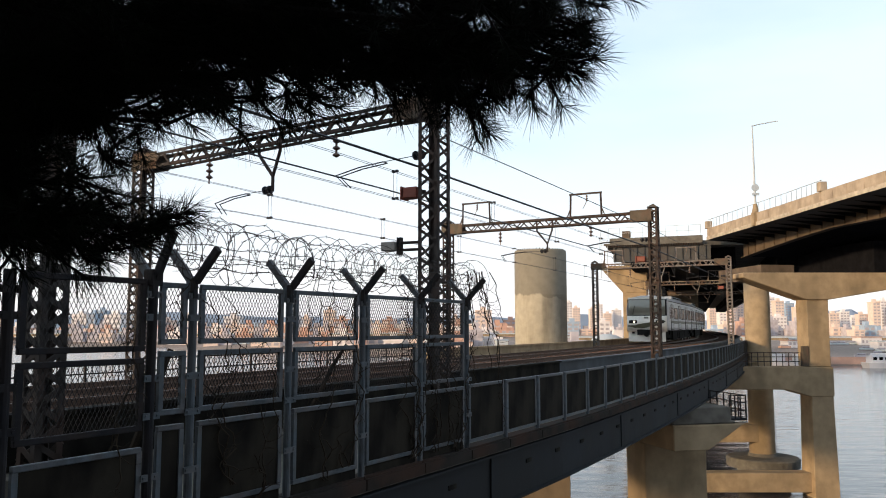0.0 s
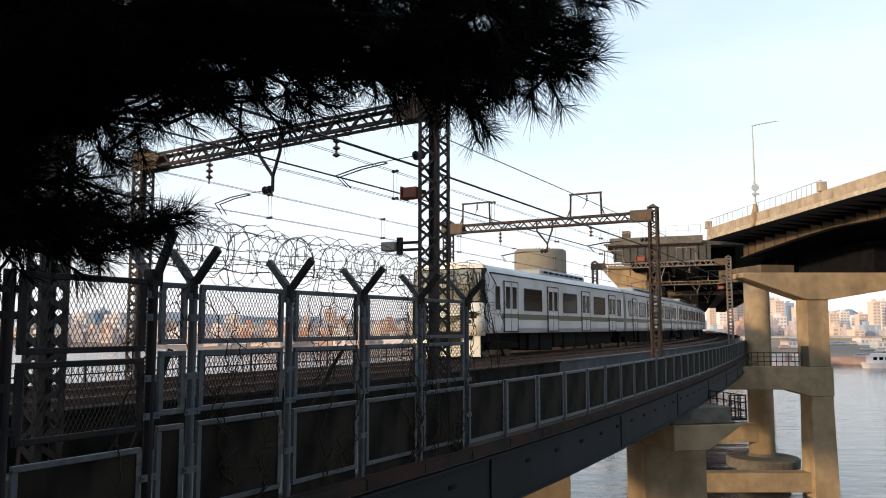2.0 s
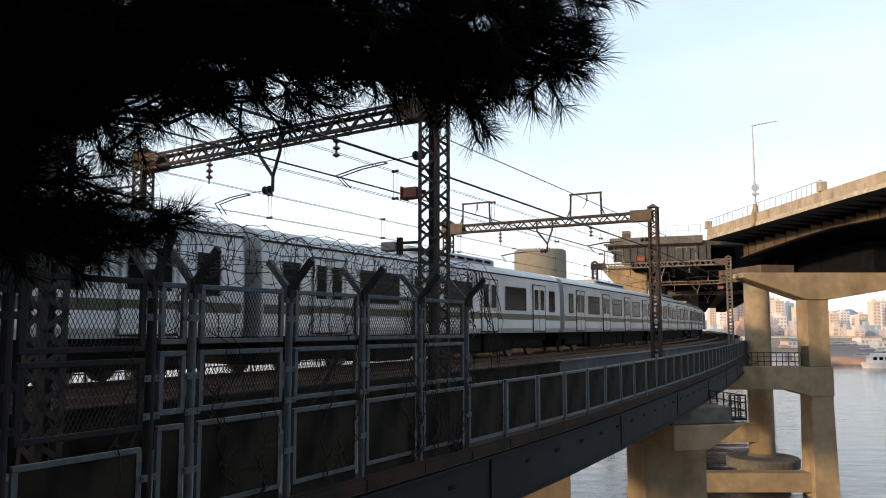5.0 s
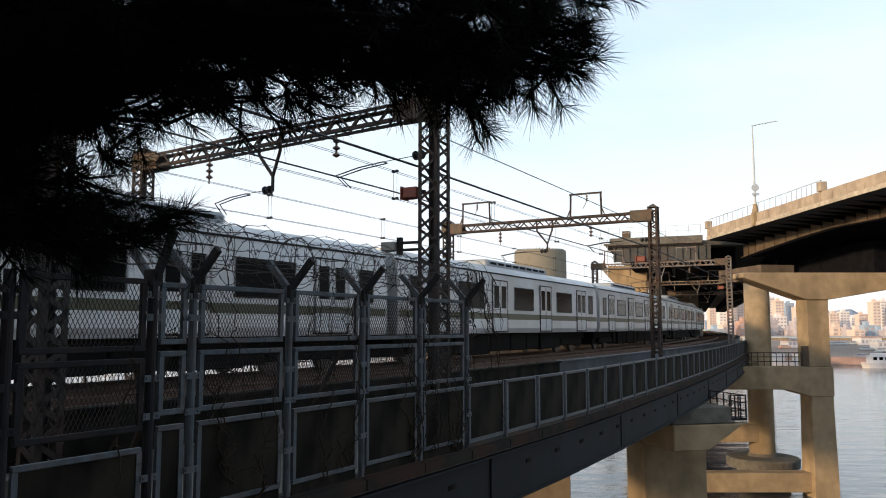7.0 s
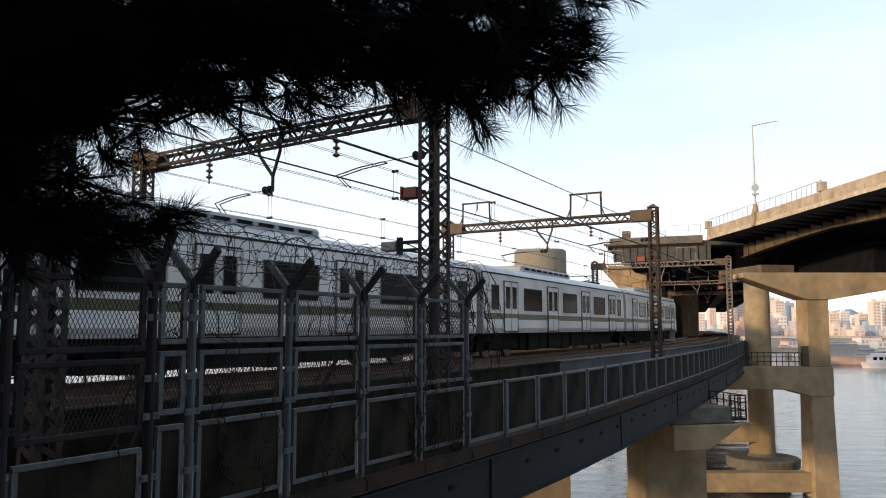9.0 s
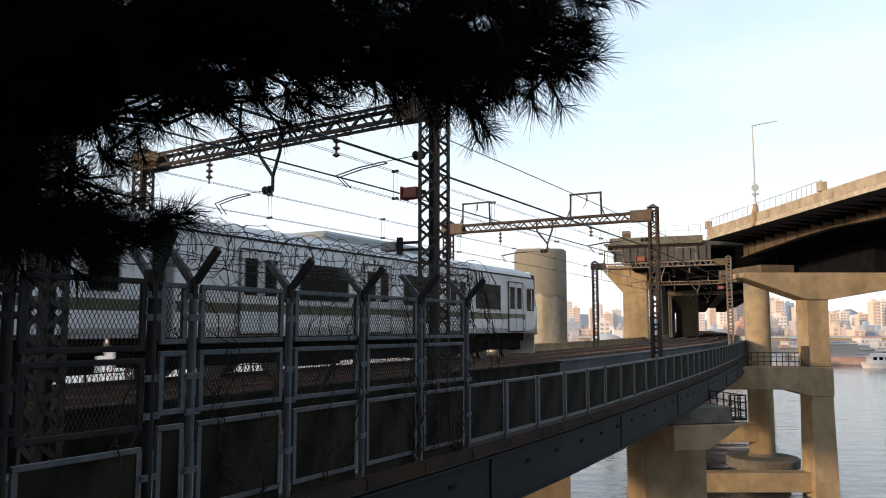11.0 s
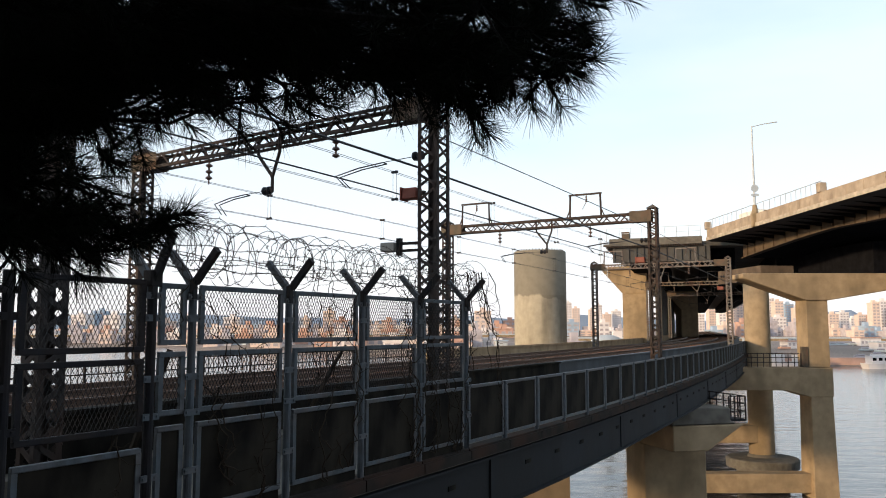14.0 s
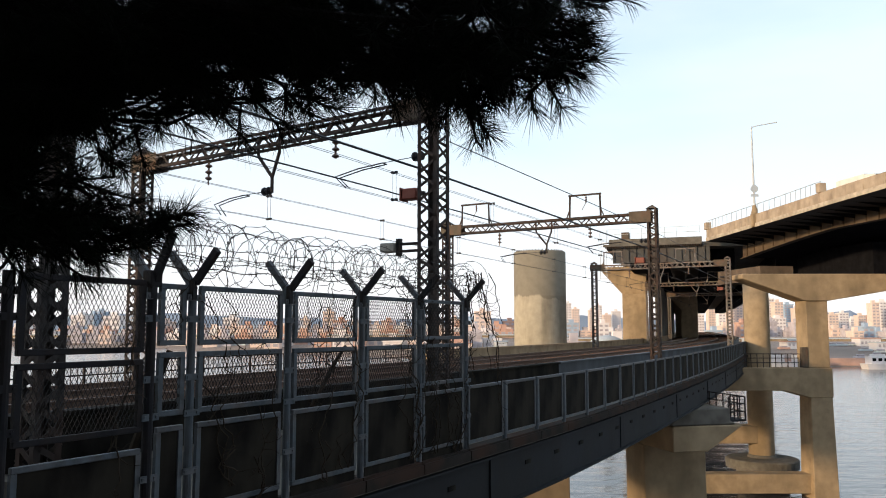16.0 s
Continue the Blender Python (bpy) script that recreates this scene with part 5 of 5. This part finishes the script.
WALL_RED = material("brick_red_facade", (0.52, 0.32, 0.25), 0.85, scale=0.3, vary=0.15, bump=0)
# Distance haze is put into this mauve and the pale window colour below.
WALL_HAZE = material("hazy_mauve_facade", (0.46, 0.42, 0.45), 0.85, scale=0.3, vary=0.15, bump=0)
WIN_FAR = material("hazed_far_window", (0.40, 0.36, 0.37), 0.6, scale=0.2, vary=0.3, bump=0)
GROUND_FAR = WATER_Z + 4.2


def city():
    f = 1407.0

    def tower(px0, px1, top, y, mat, rot=0.0, floors=None, cols=None):
        """A block seen between two directions, whose roof stands at a given slope, at the distance y."""
        x0, x1 = (px0 - 784) / f * y, (px1 - 784) / f * y
        h = 1.326 + (580.5 - top) / f * y - GROUND_FAR
        w = x1 - x0
        facade("apartment_block", (x0 + x1) / 2, y + 6, w, 12, h, GROUND_FAR, mat, floors or max(3, int(h / 3.3)), cols or max(2, int(w / 3.2)), rot,
               "tall pale apartment block on the far shore", "apartment blocks of the far shore", WIN_FAR)

    for a in ((1002, 1012, 536, 1100, WALL_WHITE), (1013, 1026, 546, 1150, WALL_WARM), (1043, 1052, 548, 1250, WALL_WARM), (1054, 1066, 540, 1200, WALL_WHITE), (1068, 1082, 556, 1300, WALL_WARM),
              (1084, 1099, 550, 1280, WALL_WHITE), (1232, 1246, 556, 1000, WALL_WHITE), (1254, 1268, 540, 1050, WALL_WARM), (1272, 1284, 524, 950, WALL_WHITE), (1286, 1301, 532, 980, WALL_WARM),
              (1303, 1320, 518, 1000, WALL_WARM), (1340, 1354, 516, 1020, WALL_WARM), (1356, 1370, 528, 1060, WALL_WHITE), (1371, 1386, 534, 960, WALL_WARM), (1388, 1404, 538, 1100, WALL_BLUE),
              (1352, 1366, 566, 900, WALL_RED), (1366, 1390, 562, 880, WALL_WHITE), (1406, 1420, 545, 1000, WALL_WARM),
              (1466, 1483, 556, 1000, WALL_WARM), (1485, 1501, 553, 1040, WALL_WHITE), (1504, 1516, 563, 1150, WALL_WHITE), (1518, 1531, 557, 1080, WALL_WARM), (1531, 1541, 561, 1180, WALL_RED),
              (1543, 1556, 536, 900, WALL_WARM), (1557, 1574, 533, 930, WALL_WHITE), (1580, 1620, 540, 900, WALL_WHITE)):
        tower(*a)
    rng = random.Random(21)
    x = -40.0
    while x < 905:
        w = rng.uniform(9, 30)
        y = rng.uniform(620, 820)
        near = max(0, 1 - abs(x - 420) / 500)
        top = rng.uniform(558, 588) - (8 if 560 < x < 620 or 840 < x < 900 else 0)
        mat = rng.choice((WALL_WARM, WALL_WARM, WALL_WHITE, WALL_BLUE, WALL_WARM, WALL_RED))
        if 130 < x < 260:
            mat, top = rng.choice((WALL_BLUE, WALL_BLUE, WALL_WHITE)), rng.uniform(548, 570)
        x0, x1 = (x - 784) / f * y, (x + w - 784) / f * y
        h = 1.326 + (580.5 - top) / f * y - GROUND_FAR
        facade("city_building", (x0 + x1) / 2, y, x1 - x0, 14, h, GROUND_FAR, mat, max(2, int(h / 3.6)), max(2, int((x1 - x0) / 5)), 0,
               "city building on the far shore in evening sun", "far city buildings", WIN_FAR)
        x += w * rng.uniform(0.75, 1.15)
    # low riverside buildings
    x = -60.0
    while x < 905:
        w = rng.uniform(14, 40)
        y = rng.uniform(560, 600)
        x0, x1 = (x - 784) / f * y, (x + w - 784) / f * y
        h = rng.uniform(2.5, 6.5)
        facade("riverside_building", (x0 + x1) / 2, y, x1 - x0, 10, h, GROUND_FAR, rng.choice((WALL_WARM, WALL_RED, WALL_WHITE)), 1, max(2, int((x1 - x0) / 4)), 0,
               "low riverside building on the far shore", "low riverside buildings", WIN_FAR)
        x += w * rng.uniform(0.8, 1.3)
    # mid-rise blocks between the river road and the towers
    for first, last, y0, y1, tops in ((-60, 905, 600, 680, (574, 594)), (1336, 1422, 620, 700, (566, 588)), (1464, 1600, 620, 700, (572, 590)), (1000, 1100, 640, 720, (570, 588)), (1250, 1320, 620, 700, (566, 586))):
        x = first
        while x < last:
            w, y, top = rng.uniform(9, 24), rng.uniform(y0, y1), rng.uniform(*tops)
            x0, x1 = (x - 784) / f * y, (x + w - 784) / f * y
            h = 1.326 + (580.5 - top) / f * y - GROUND_FAR
            facade("city_building", (x0 + x1) / 2, y, x1 - x0, 12, h, GROUND_FAR, rng.choice((WALL_WARM, WALL_HAZE, WALL_HAZE, WALL_WHITE, WALL_RED, WALL_BLUE)), max(2, int(h / 3.4)), max(2, int((x1 - x0) / 4)), 0,
                   "mid-rise city building on the far shore", "far city buildings", WIN_FAR)
            x += w * rng.uniform(0.9, 1.2)
    for k in range(46):
        x = -330 + k * 8.6 + rng.uniform(-2, 2)
        w, h = rng.uniform(5, 9), rng.uniform(2.5, 6.5)
        y = shore(x) + rng.uniform(22, 60)
        facade("riverside_building", x, y, w, 6, h, ground_height(x, y) - 0.3, rng.choice((WALL_WARM, WALL_HAZE, WALL_HAZE, WALL_RED, WALL_WHITE)), max(1, int(h / 3)), max(2, int(w / 3)), 0,
               "low riverside building on the far shore", "low riverside buildings", WIN_FAR)
    # riverside expressway on columns
    g = empty("expressway")
    tagged(g, "far riverside expressway on concrete columns", "viaduct")
    for a, b, y, z in ((-560, 60, 545, -4.4), (60, 420, 430, -5.5)):
        bm = bmesh.new()
        box(bm, a, b, y, y + 10, z, z + 1.4)
        part("road_slab", bm, CONCRETE, g)
        bm = bmesh.new()
        box(bm, a, b, y - 0.3, y - 0.02, z + 1.4, z + 2.2)
        part("barrier", bm, PALE_METAL, g)
        k = a
        while k < b:
            bm = bmesh.new()
            box(bm, k - 0.9, k + 0.9, y + 3, y + 5, GROUND_FAR - 1.5, z)
            part("column", bm, CONCRETE, g)
            k += 24
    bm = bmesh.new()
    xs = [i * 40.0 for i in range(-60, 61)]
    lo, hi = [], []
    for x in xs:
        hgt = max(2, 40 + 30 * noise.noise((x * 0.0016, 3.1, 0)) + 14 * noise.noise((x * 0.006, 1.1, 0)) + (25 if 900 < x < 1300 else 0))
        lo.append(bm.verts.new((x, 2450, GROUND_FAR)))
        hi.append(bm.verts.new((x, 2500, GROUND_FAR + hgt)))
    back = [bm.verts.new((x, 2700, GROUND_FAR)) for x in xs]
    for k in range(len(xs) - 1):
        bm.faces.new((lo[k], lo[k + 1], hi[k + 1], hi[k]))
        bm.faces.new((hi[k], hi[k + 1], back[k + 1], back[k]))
    # haze is painted into the hills as a flat blue
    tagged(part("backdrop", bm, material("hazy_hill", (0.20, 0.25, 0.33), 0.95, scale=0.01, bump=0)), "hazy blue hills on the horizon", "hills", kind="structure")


city()


def boats():
    def boat(x, y, length, decks, rot, lab):
        g = empty("river_boat", pose(x, y, WATER_Z, 0, 0, rot))
        tagged(g, lab, "boat", "moored river boats")
        L = length / 2
        bm = bmesh.new()
        w = length * 0.11
        lo = [(-L * 0.95, -w), (L * 0.8, -w), (L * 0.98, 0), (L * 0.8, w), (-L * 0.95, w)]
        hi = [(-L, -w * 1.15), (L * 0.85, -w * 1.15), (L * 1.12, 0), (L * 0.85, w * 1.15), (-L, w * 1.15)]
        a = [bm.verts.new((p, q, -0.2)) for p, q in lo]
        b = [bm.verts.new((p, q, 1.5 + (0.6 if p > L else 0))) for p, q in hi]
        bm.faces.new(a[::-1])
        bm.faces.new(b)
        for k in range(5):
            bm.faces.new((a[k], a[(k + 1) % 5], b[(k + 1) % 5], b[k]))
        part("hull", bm, WALL_WHITE, g)
        for k in range(decks):
            bm = bmesh.new()
            box(bm, -L * (0.85 - 0.12 * k), L * (0.6 - 0.15 * k), -w * 0.9, w * 0.9, 1.5 + k * 2.2, 3.5 + k * 2.2)
            part("deckhouse", bm, WALL_WHITE, g)
            bm = bmesh.new()
            n = int(length * (0.7 - 0.12 * k) / 1.6)
            for i in range(n):
                q = -L * (0.82 - 0.12 * k) + i * 1.6
                box(bm, q, q + 1.0, -w * 0.9 - 0.03, -w * 0.9 + 0.02, 2.2 + k * 2.2, 3.0 + k * 2.2)
            part("window_row", bm, DARK_GLASS, g)
        bm = bmesh.new()
        tube(bm, [(0, 0, 1.5 + decks * 2.2), (0, 0, 5.5 + decks * 2.2)], 0.12, 6)
        part("mast", bm, PALE_METAL, g)

    boat(122.5, 217, 17, 1, 0, "white passenger boat moored at the shore")
    boat(84, 226, 9, 1, 175, "small white boat moored at the shore")
    boat(92, 226, 10, 1, 190, "small white boat moored at the shore")
    boat(100, 224, 8, 1, 200, "small white boat moored at the shore")
    # landing pontoon with a red bank wall
    bm = bmesh.new()
    box(bm, 78, 150, 232, 234, WATER_Z - 0.5, WATER_Z + 2.4)
    tagged(part("bank_wall", bm, WALL_RED), "reddish stone bank wall along the shore", "wall", kind="structure")


boats()


def shore_clutter():
    rng = random.Random(31)
    mats = (ALLOY, PALE_METAL, WALL_WHITE, WALL_RED, WALL_BLUE, WALL_HAZE, ALLOY)
    for k in range(34):
        x = rng.uniform(72, 175)
        y = shore(x) + rng.uniform(12, 90)
        g = empty("parked_car", pose(x, y, ground_height(x, y), 0, 0, rng.uniform(-15, 15)))
        tagged(g, "small parked car on the far shore", "car", "parked cars of the far shore")
        m = rng.choice(mats)
        bm = bmesh.new()
        box(bm, -2.1, 2.1, -0.85, 0.85, 0.3, 0.95, bevel=0.12)
        part("body", bm, m, g)
        bm = bmesh.new()
        box(bm, -1.3, 1.0, -0.75, 0.75, 0.95, 1.5, bevel=0.2)
        part("cabin", bm, WIN_FAR, g)
    for k in range(26):
        x = rng.uniform(70, 190) if k < 12 else rng.uniform(-150, 60)
        y = shore(x) + rng.uniform(20, 110)
        g = empty("riverside_shed", pose(x, y, ground_height(x, y), 0, 0, rng.uniform(-10, 10)))
        tagged(g, "low pale riverside pavilion on the far shore", "building", "riverside pavilions")
        w, h = rng.uniform(4, 11), rng.uniform(2.2, 3.4)
        bm = bmesh.new()
        box(bm, -w / 2, w / 2, -2.5, 2.5, -0.5, h)
        part("wall", bm, rng.choice((WALL_WHITE, WALL_WARM, PALE_METAL)), g)
        bm = bmesh.new()
        prism(bm, [(-w / 2 - 0.3, -2.8), (w / 2 + 0.3, -2.8), (w / 2 + 0.3, 2.8), (-w / 2 - 0.3, 2.8)], h, h + 0.35)
        part("roof", bm, rng.choice((WALL_RED, WALL_BLUE, PALE_METAL)), g)
        for q in range(int(w / 1.6)):
            bm = bmesh.new()
            x0 = -w / 2 + 0.5 + q * 1.6
            box(bm, x0, x0 + 0.9, -2.53, -2.45, 0.9, 1.9)
            part("window", bm, WIN_FAR, g)


shore_clutter()


def satellite_dish():
    # the satellite dish is built as a domed shell on a stand
    g = empty("satellite_dome", pose(26.3, 128, 0))
    bm = bmesh.new()
    lathe(bm, [(3.2, -2.5), (3.0, -1.2), (2.3, -0.3), (1.2, 0.2), (0.1, 0.35)], 24)
    part("shell", bm, PALE_METAL, g, smooth=True)
    bm = bmesh.new()
    tube(bm, [(0, 0, WATER_Z - 1), (0, 0, -2.5)], 0.8, 12)
    part("stand", bm, CONCRETE_GREY, g)
    tagged(g, "pale satellite dish shaped as a dome beyond the railway", "tank")


satellite_dish()


# ---- pine over the camera ----
def pine():
    rng = random.Random(8)
    tree = empty("pine_tree", pose(0, 0, 0))
    tagged(tree, "dark pine tree with long needles hanging over the bank", "tree")
    bm = bmesh.new()
    tube(bm, [(-3.6, 0.4, -0.6), (-3.5, 0.5, 1.0), (-3.3, 0.6, 3.0), (-3.2, 0.5, 5.5), (-3.0, 0.2, 8.0)], 0.22, 12, 0.09)
    part("trunk", bm, BARK, tree)

    limbs = []

    def limb(a, b, droop, r0, sub):
        a, b = Vector(a), Vector(b)
        pts = []
        for i in range(9):
            t = i / 8
            p = a.lerp(b, t) + Vector((0, 0, -droop * t * t))
            pts.append(p + Vector((rng.gauss(0, 0.02), rng.gauss(0, 0.02), rng.gauss(0, 0.02))))
        limbs.append((pts, r0, sub))

    # crown over the view: rows of twigs (slope upwards, from and to sideways, tips, nearest, farthest)
    rows = ((0.445, -0.62, 0.185, 20, 2.6, 4.2), (0.42, -0.62, 0.195, 22, 2.5, 4.0), (0.385, -0.62, 0.205, 25, 2.5, 3.8), (0.36, -0.60, 0.20, 25, 2.5, 3.8), (0.338, -0.60, 0.18, 19, 2.6, 3.6),
            (0.315, -0.60, 0.12, 11, 2.6, 3.6), (0.295, -0.58, -0.12, 6, 2.7, 3.4), (0.300, 0.0, 0.085, 4, 2.7, 3.2),
            (0.25, -0.62, -0.505, 5, 2.6, 3.2), (0.215, -0.62, -0.505, 5, 2.6, 3.2), (0.17, -0.60, -0.50, 4, 2.6, 3.2), (0.14, -0.60, -0.37, 5, 2.6, 3.2),
            (0.12, -0.60, -0.345, 4, 2.6, 3.2), (0.108, -0.60, -0.40, 4, 2.6, 3.0))
    boughs = ((0.44, 0.08, 3.2), (0.40, 0.12, 3.0), (0.37, 0.16, 3.2), (0.34, 0.0, 3.0), (0.32, -0.1, 3.2), (0.33, 0.10, 2.9), (0.24, -0.54, 2.9), (0.135, -0.46, 2.9), (0.13, -0.42, 3.0), (0.115, -0.46, 2.9))
    for v, u1, y in boughs:
        limb((-3.3, 0.6, 1.2 + v * 3.4), (u1 * y, y, 1.326 + v * y), -0.03, 0.04, 10)
    main = [p for pts, _, _ in limbs for p in pts[1:]]
    for v, u0, u1, n, y0, y1 in rows:
        for k in range(n):
            u = u0 + (u1 - u0) * (k + rng.uniform(0.1, 0.9)) / n
            y = rng.uniform(y0, y1)
            tip = Vector((u * y, y, 1.326 + (v + rng.uniform(-0.012, 0.012)) * y))
            back = tip + Vector((-0.55, -0.25, 0.0))
            limb(min(main, key=lambda p: (p - back).length), tip, 0.0, 0.010, 7)
    for v, u0, u1, n in ((0.41, -0.62, -0.25, 14), (0.34, -0.62, -0.38, 10), (0.295, -0.62, -0.45, 7), (0.435, -0.36, -0.1, 8)):
        for k in range(n):
            u, y = u0 + (u1 - u0) * (k + 0.5) / n, rng.uniform(2.6, 3.4)
            tip = Vector((u * y, y, 1.326 + (v + rng.uniform(-0.015, 0.015)) * y))
            limb(min(main, key=lambda p: (p - tip).length), tip, 0.0, 0.010, 9)
    # thin single sprays at the edge of the crown
    for u, v in ((-0.44, 0.235), (-0.41, 0.225), (-0.455, 0.20), (-0.425, 0.185), (-0.385, 0.258), (-0.33, 0.272), (-0.345, 0.13), (-0.33, 0.145), (-0.40, 0.165), (-0.36, 0.15)):
        y = rng.uniform(2.7, 3.2)
        tip = Vector((u * y, y, 1.326 + v * y))
        limb(tip + Vector((-0.30, -0.05, rng.uniform(-0.02, 0.10))), tip, 0.02, 0.004, 2)
    # bare crooked twigs under the crown
    for k in range(26):
        u, v, y = rng.uniform(-0.30, 0.02), rng.uniform(0.285, 0.335), rng.uniform(2.7, 3.4)
        limb((u * y - 0.25, y - 0.05, 1.326 + v * y + rng.uniform(0.0, 0.14)), (u * y, y, 1.326 + v * y), rng.uniform(-0.05, 0.08), 0.0055, 0)
    # added limbs out of view, over and behind the camera, to cast shade
    for k in range(30):
        z = rng.uniform(3.4, 5.5)
        limb((-3.3, 0.5, z), (rng.uniform(-2.5, 1.6), rng.uniform(-3.0, 3.5), z + rng.uniform(0.0, 0.8)), 0.1, 0.035, 22)

    def tuft(V, F, c, axis, n, length):
        axis = axis.normalized()
        u = axis.orthogonal().normalized()
        w = axis.cross(u)
        for _ in range(n):
            a = rng.uniform(0, 2 * math.pi)
            spread = math.sqrt(rng.uniform(0.02, 1.0)) * 1.15
            d = axis * math.cos(spread) + (u * math.cos(a) + w * math.sin(a)) * math.sin(spread)
            ln = length * rng.uniform(0.75, 1.1)
            b = c - axis * rng.uniform(0, 0.07)
            m = b + d * ln * 0.55
            e = b + d * ln + Vector((0, 0, -0.10 * ln)) + Vector((rng.gauss(0, 0.004), rng.gauss(0, 0.004), rng.gauss(0, 0.004)))
            s1 = d.orthogonal().normalized()
            s2 = d.cross(s1)
            k = len(V)
            r = 0.0013
            for p, q in ((b, r), (m, r * 0.9)):
                V.extend((p + s1 * q, p - s1 * q * 0.5 + s2 * q * 0.87, p - s1 * q * 0.5 - s2 * q * 0.87))
            V.append(e)
            for i in range(3):
                j = (i + 1) % 3
                F.append((k + i, k + j, k + 3 + j, k + 3 + i))
                F.append((k + 3 + i, k + 3 + j, k + 6))

    for pts, r0, sub in limbs:
        bm = bmesh.new()
        tube(bm, pts, r0, 7, min(0.008, r0 * 0.5))
        V, F = [], []
        for k in range(sub):
            t = 1.0 if k == 0 else rng.uniform(0.35, 1.0) ** 0.7
            i = min(7, int(t * 8))
            base = pts[i].lerp(pts[i + 1], t * 8 - i)
            along = (pts[i + 1] - pts[i]).normalized()
            if k == 0:
                tip, d = base, along
            else:
                d = (along * rng.uniform(0.3, 1.0) + Vector((rng.gauss(0, 0.5), rng.gauss(0, 0.6), rng.gauss(-0.05, 0.35)))).normalized()
                tip = base + d * rng.uniform(0.07, 0.24)
                tube(bm, [base, base.lerp(tip, 0.5) + Vector((0, 0, -0.01)), tip], 0.006, 5, 0.004)
            tuft(V, F, tip, d + Vector((0, 0, 0.1)), 46, 0.13)
            if k % 2:
                tuft(V, F, base.lerp(tip, 0.5), d, 34, 0.115)
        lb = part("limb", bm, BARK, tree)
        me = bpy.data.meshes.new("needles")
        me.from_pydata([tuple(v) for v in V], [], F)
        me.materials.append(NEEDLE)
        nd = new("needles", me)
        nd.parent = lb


pine()


def shade_trees():
    """Unseen dense trees added on the bank, left of and behind the camera, to shade the near end of the bridge."""
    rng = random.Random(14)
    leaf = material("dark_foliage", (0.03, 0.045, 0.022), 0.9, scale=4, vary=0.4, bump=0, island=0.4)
    kinds = []
    for _ in range(2):
        t = empty("shade_tree")
        tagged(t, "unseen dense dark evergreen tree added on the bank for shade", "tree", "trees of the bank")
        bm = bmesh.new()
        tube(bm, [(0, 0, -0.5), (0.1, 0, 3), (0, 0.1, 7), (0, 0, 10)], 0.25, 9, 0.07)
        for k in range(14):
            z = rng.uniform(1.5, 8.5)
            a = rng.uniform(0, 6.28)
            q = 2.6 * (1 - (z - 1) / 12)
            tube(bm, [(0, 0, z), (q * math.cos(a), q * math.sin(a), z + 0.6)], 0.07, 6, 0.02)
        part("trunk", bm, BARK, t)
        V, F = [], []
        for k in range(7000):
            z = 0.6 + 11 * rng.random() ** 1.1
            q = (3.3 * (1 - ((z - 3.5) / 8.6) ** 2) if z > 3.5 else 3.3) * rng.random() ** 0.45
            a = rng.uniform(0, 6.28)
            c = Vector((q * math.cos(a), q * math.sin(a), z))
            d = Vector((rng.gauss(0, 1), rng.gauss(0, 1), rng.gauss(0, 0.6))).normalized()
            e = d.orthogonal().normalized()
            n = len(V)
            w = rng.uniform(0.12, 0.3)
            V += [c - d * w, c + e * w * 0.5, c + d * w, c - e * w * 0.5, c + d.cross(e) * 0.03]
            F += [(n, n + 1, n + 4), (n + 1, n + 2, n + 4), (n + 2, n + 3, n + 4), (n + 3, n, n + 4)]
        me = bpy.data.meshes.new("crown")
        me.from_pydata([tuple(v) for v in V], [], F)
        me.materials.append(leaf)
        cr = new("crown", me)
        cr.parent = t
        kinds.append(t)
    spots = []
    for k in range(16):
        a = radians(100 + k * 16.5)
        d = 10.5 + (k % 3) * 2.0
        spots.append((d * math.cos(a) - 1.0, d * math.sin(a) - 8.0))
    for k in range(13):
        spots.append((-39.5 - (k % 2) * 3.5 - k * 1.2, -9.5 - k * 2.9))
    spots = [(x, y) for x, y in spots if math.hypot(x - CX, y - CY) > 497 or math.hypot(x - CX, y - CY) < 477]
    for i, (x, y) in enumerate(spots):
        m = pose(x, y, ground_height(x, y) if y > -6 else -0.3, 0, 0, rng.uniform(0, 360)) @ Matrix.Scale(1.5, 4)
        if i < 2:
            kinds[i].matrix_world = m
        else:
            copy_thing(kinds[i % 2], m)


shade_trees()


# ---- movement ----
def van_place(t):
    """Along the ramp towards the bank."""
    y = 63.2 - 6.8 * (t - 14.6)
    if y <= 72:
        x = 26.5 + (70 - y) * 0.135
        turn = 7.5
    else:
        x = 26.23 + (y - 72) * 0.30
        turn = 7.5 - min(1.0, (y - 72) / 12) * 24.0
    return pose(x, y, edge_z(y) + 0.36, 0, 0, turn)


def motions():
    speed = PITCH * 3 / 3.5
    for i, car in enumerate(cars):
        rows = []
        for k in range(65):
            t = k * 0.25
            s = 22.39 - speed * (t - 1.5) + 0.105 * max(0.0, t - 9.2) ** 2 + (i + 0.5) * PITCH  # slows a little at the end
            rows.append((t, on_line(R_FAR, s, 0.0, math.pi if i == 7 else 0.0)))
        walk(car, rows)
    walk(VAN, [(k * 0.5, van_place(k * 0.5)) for k in range(33)])


motions()
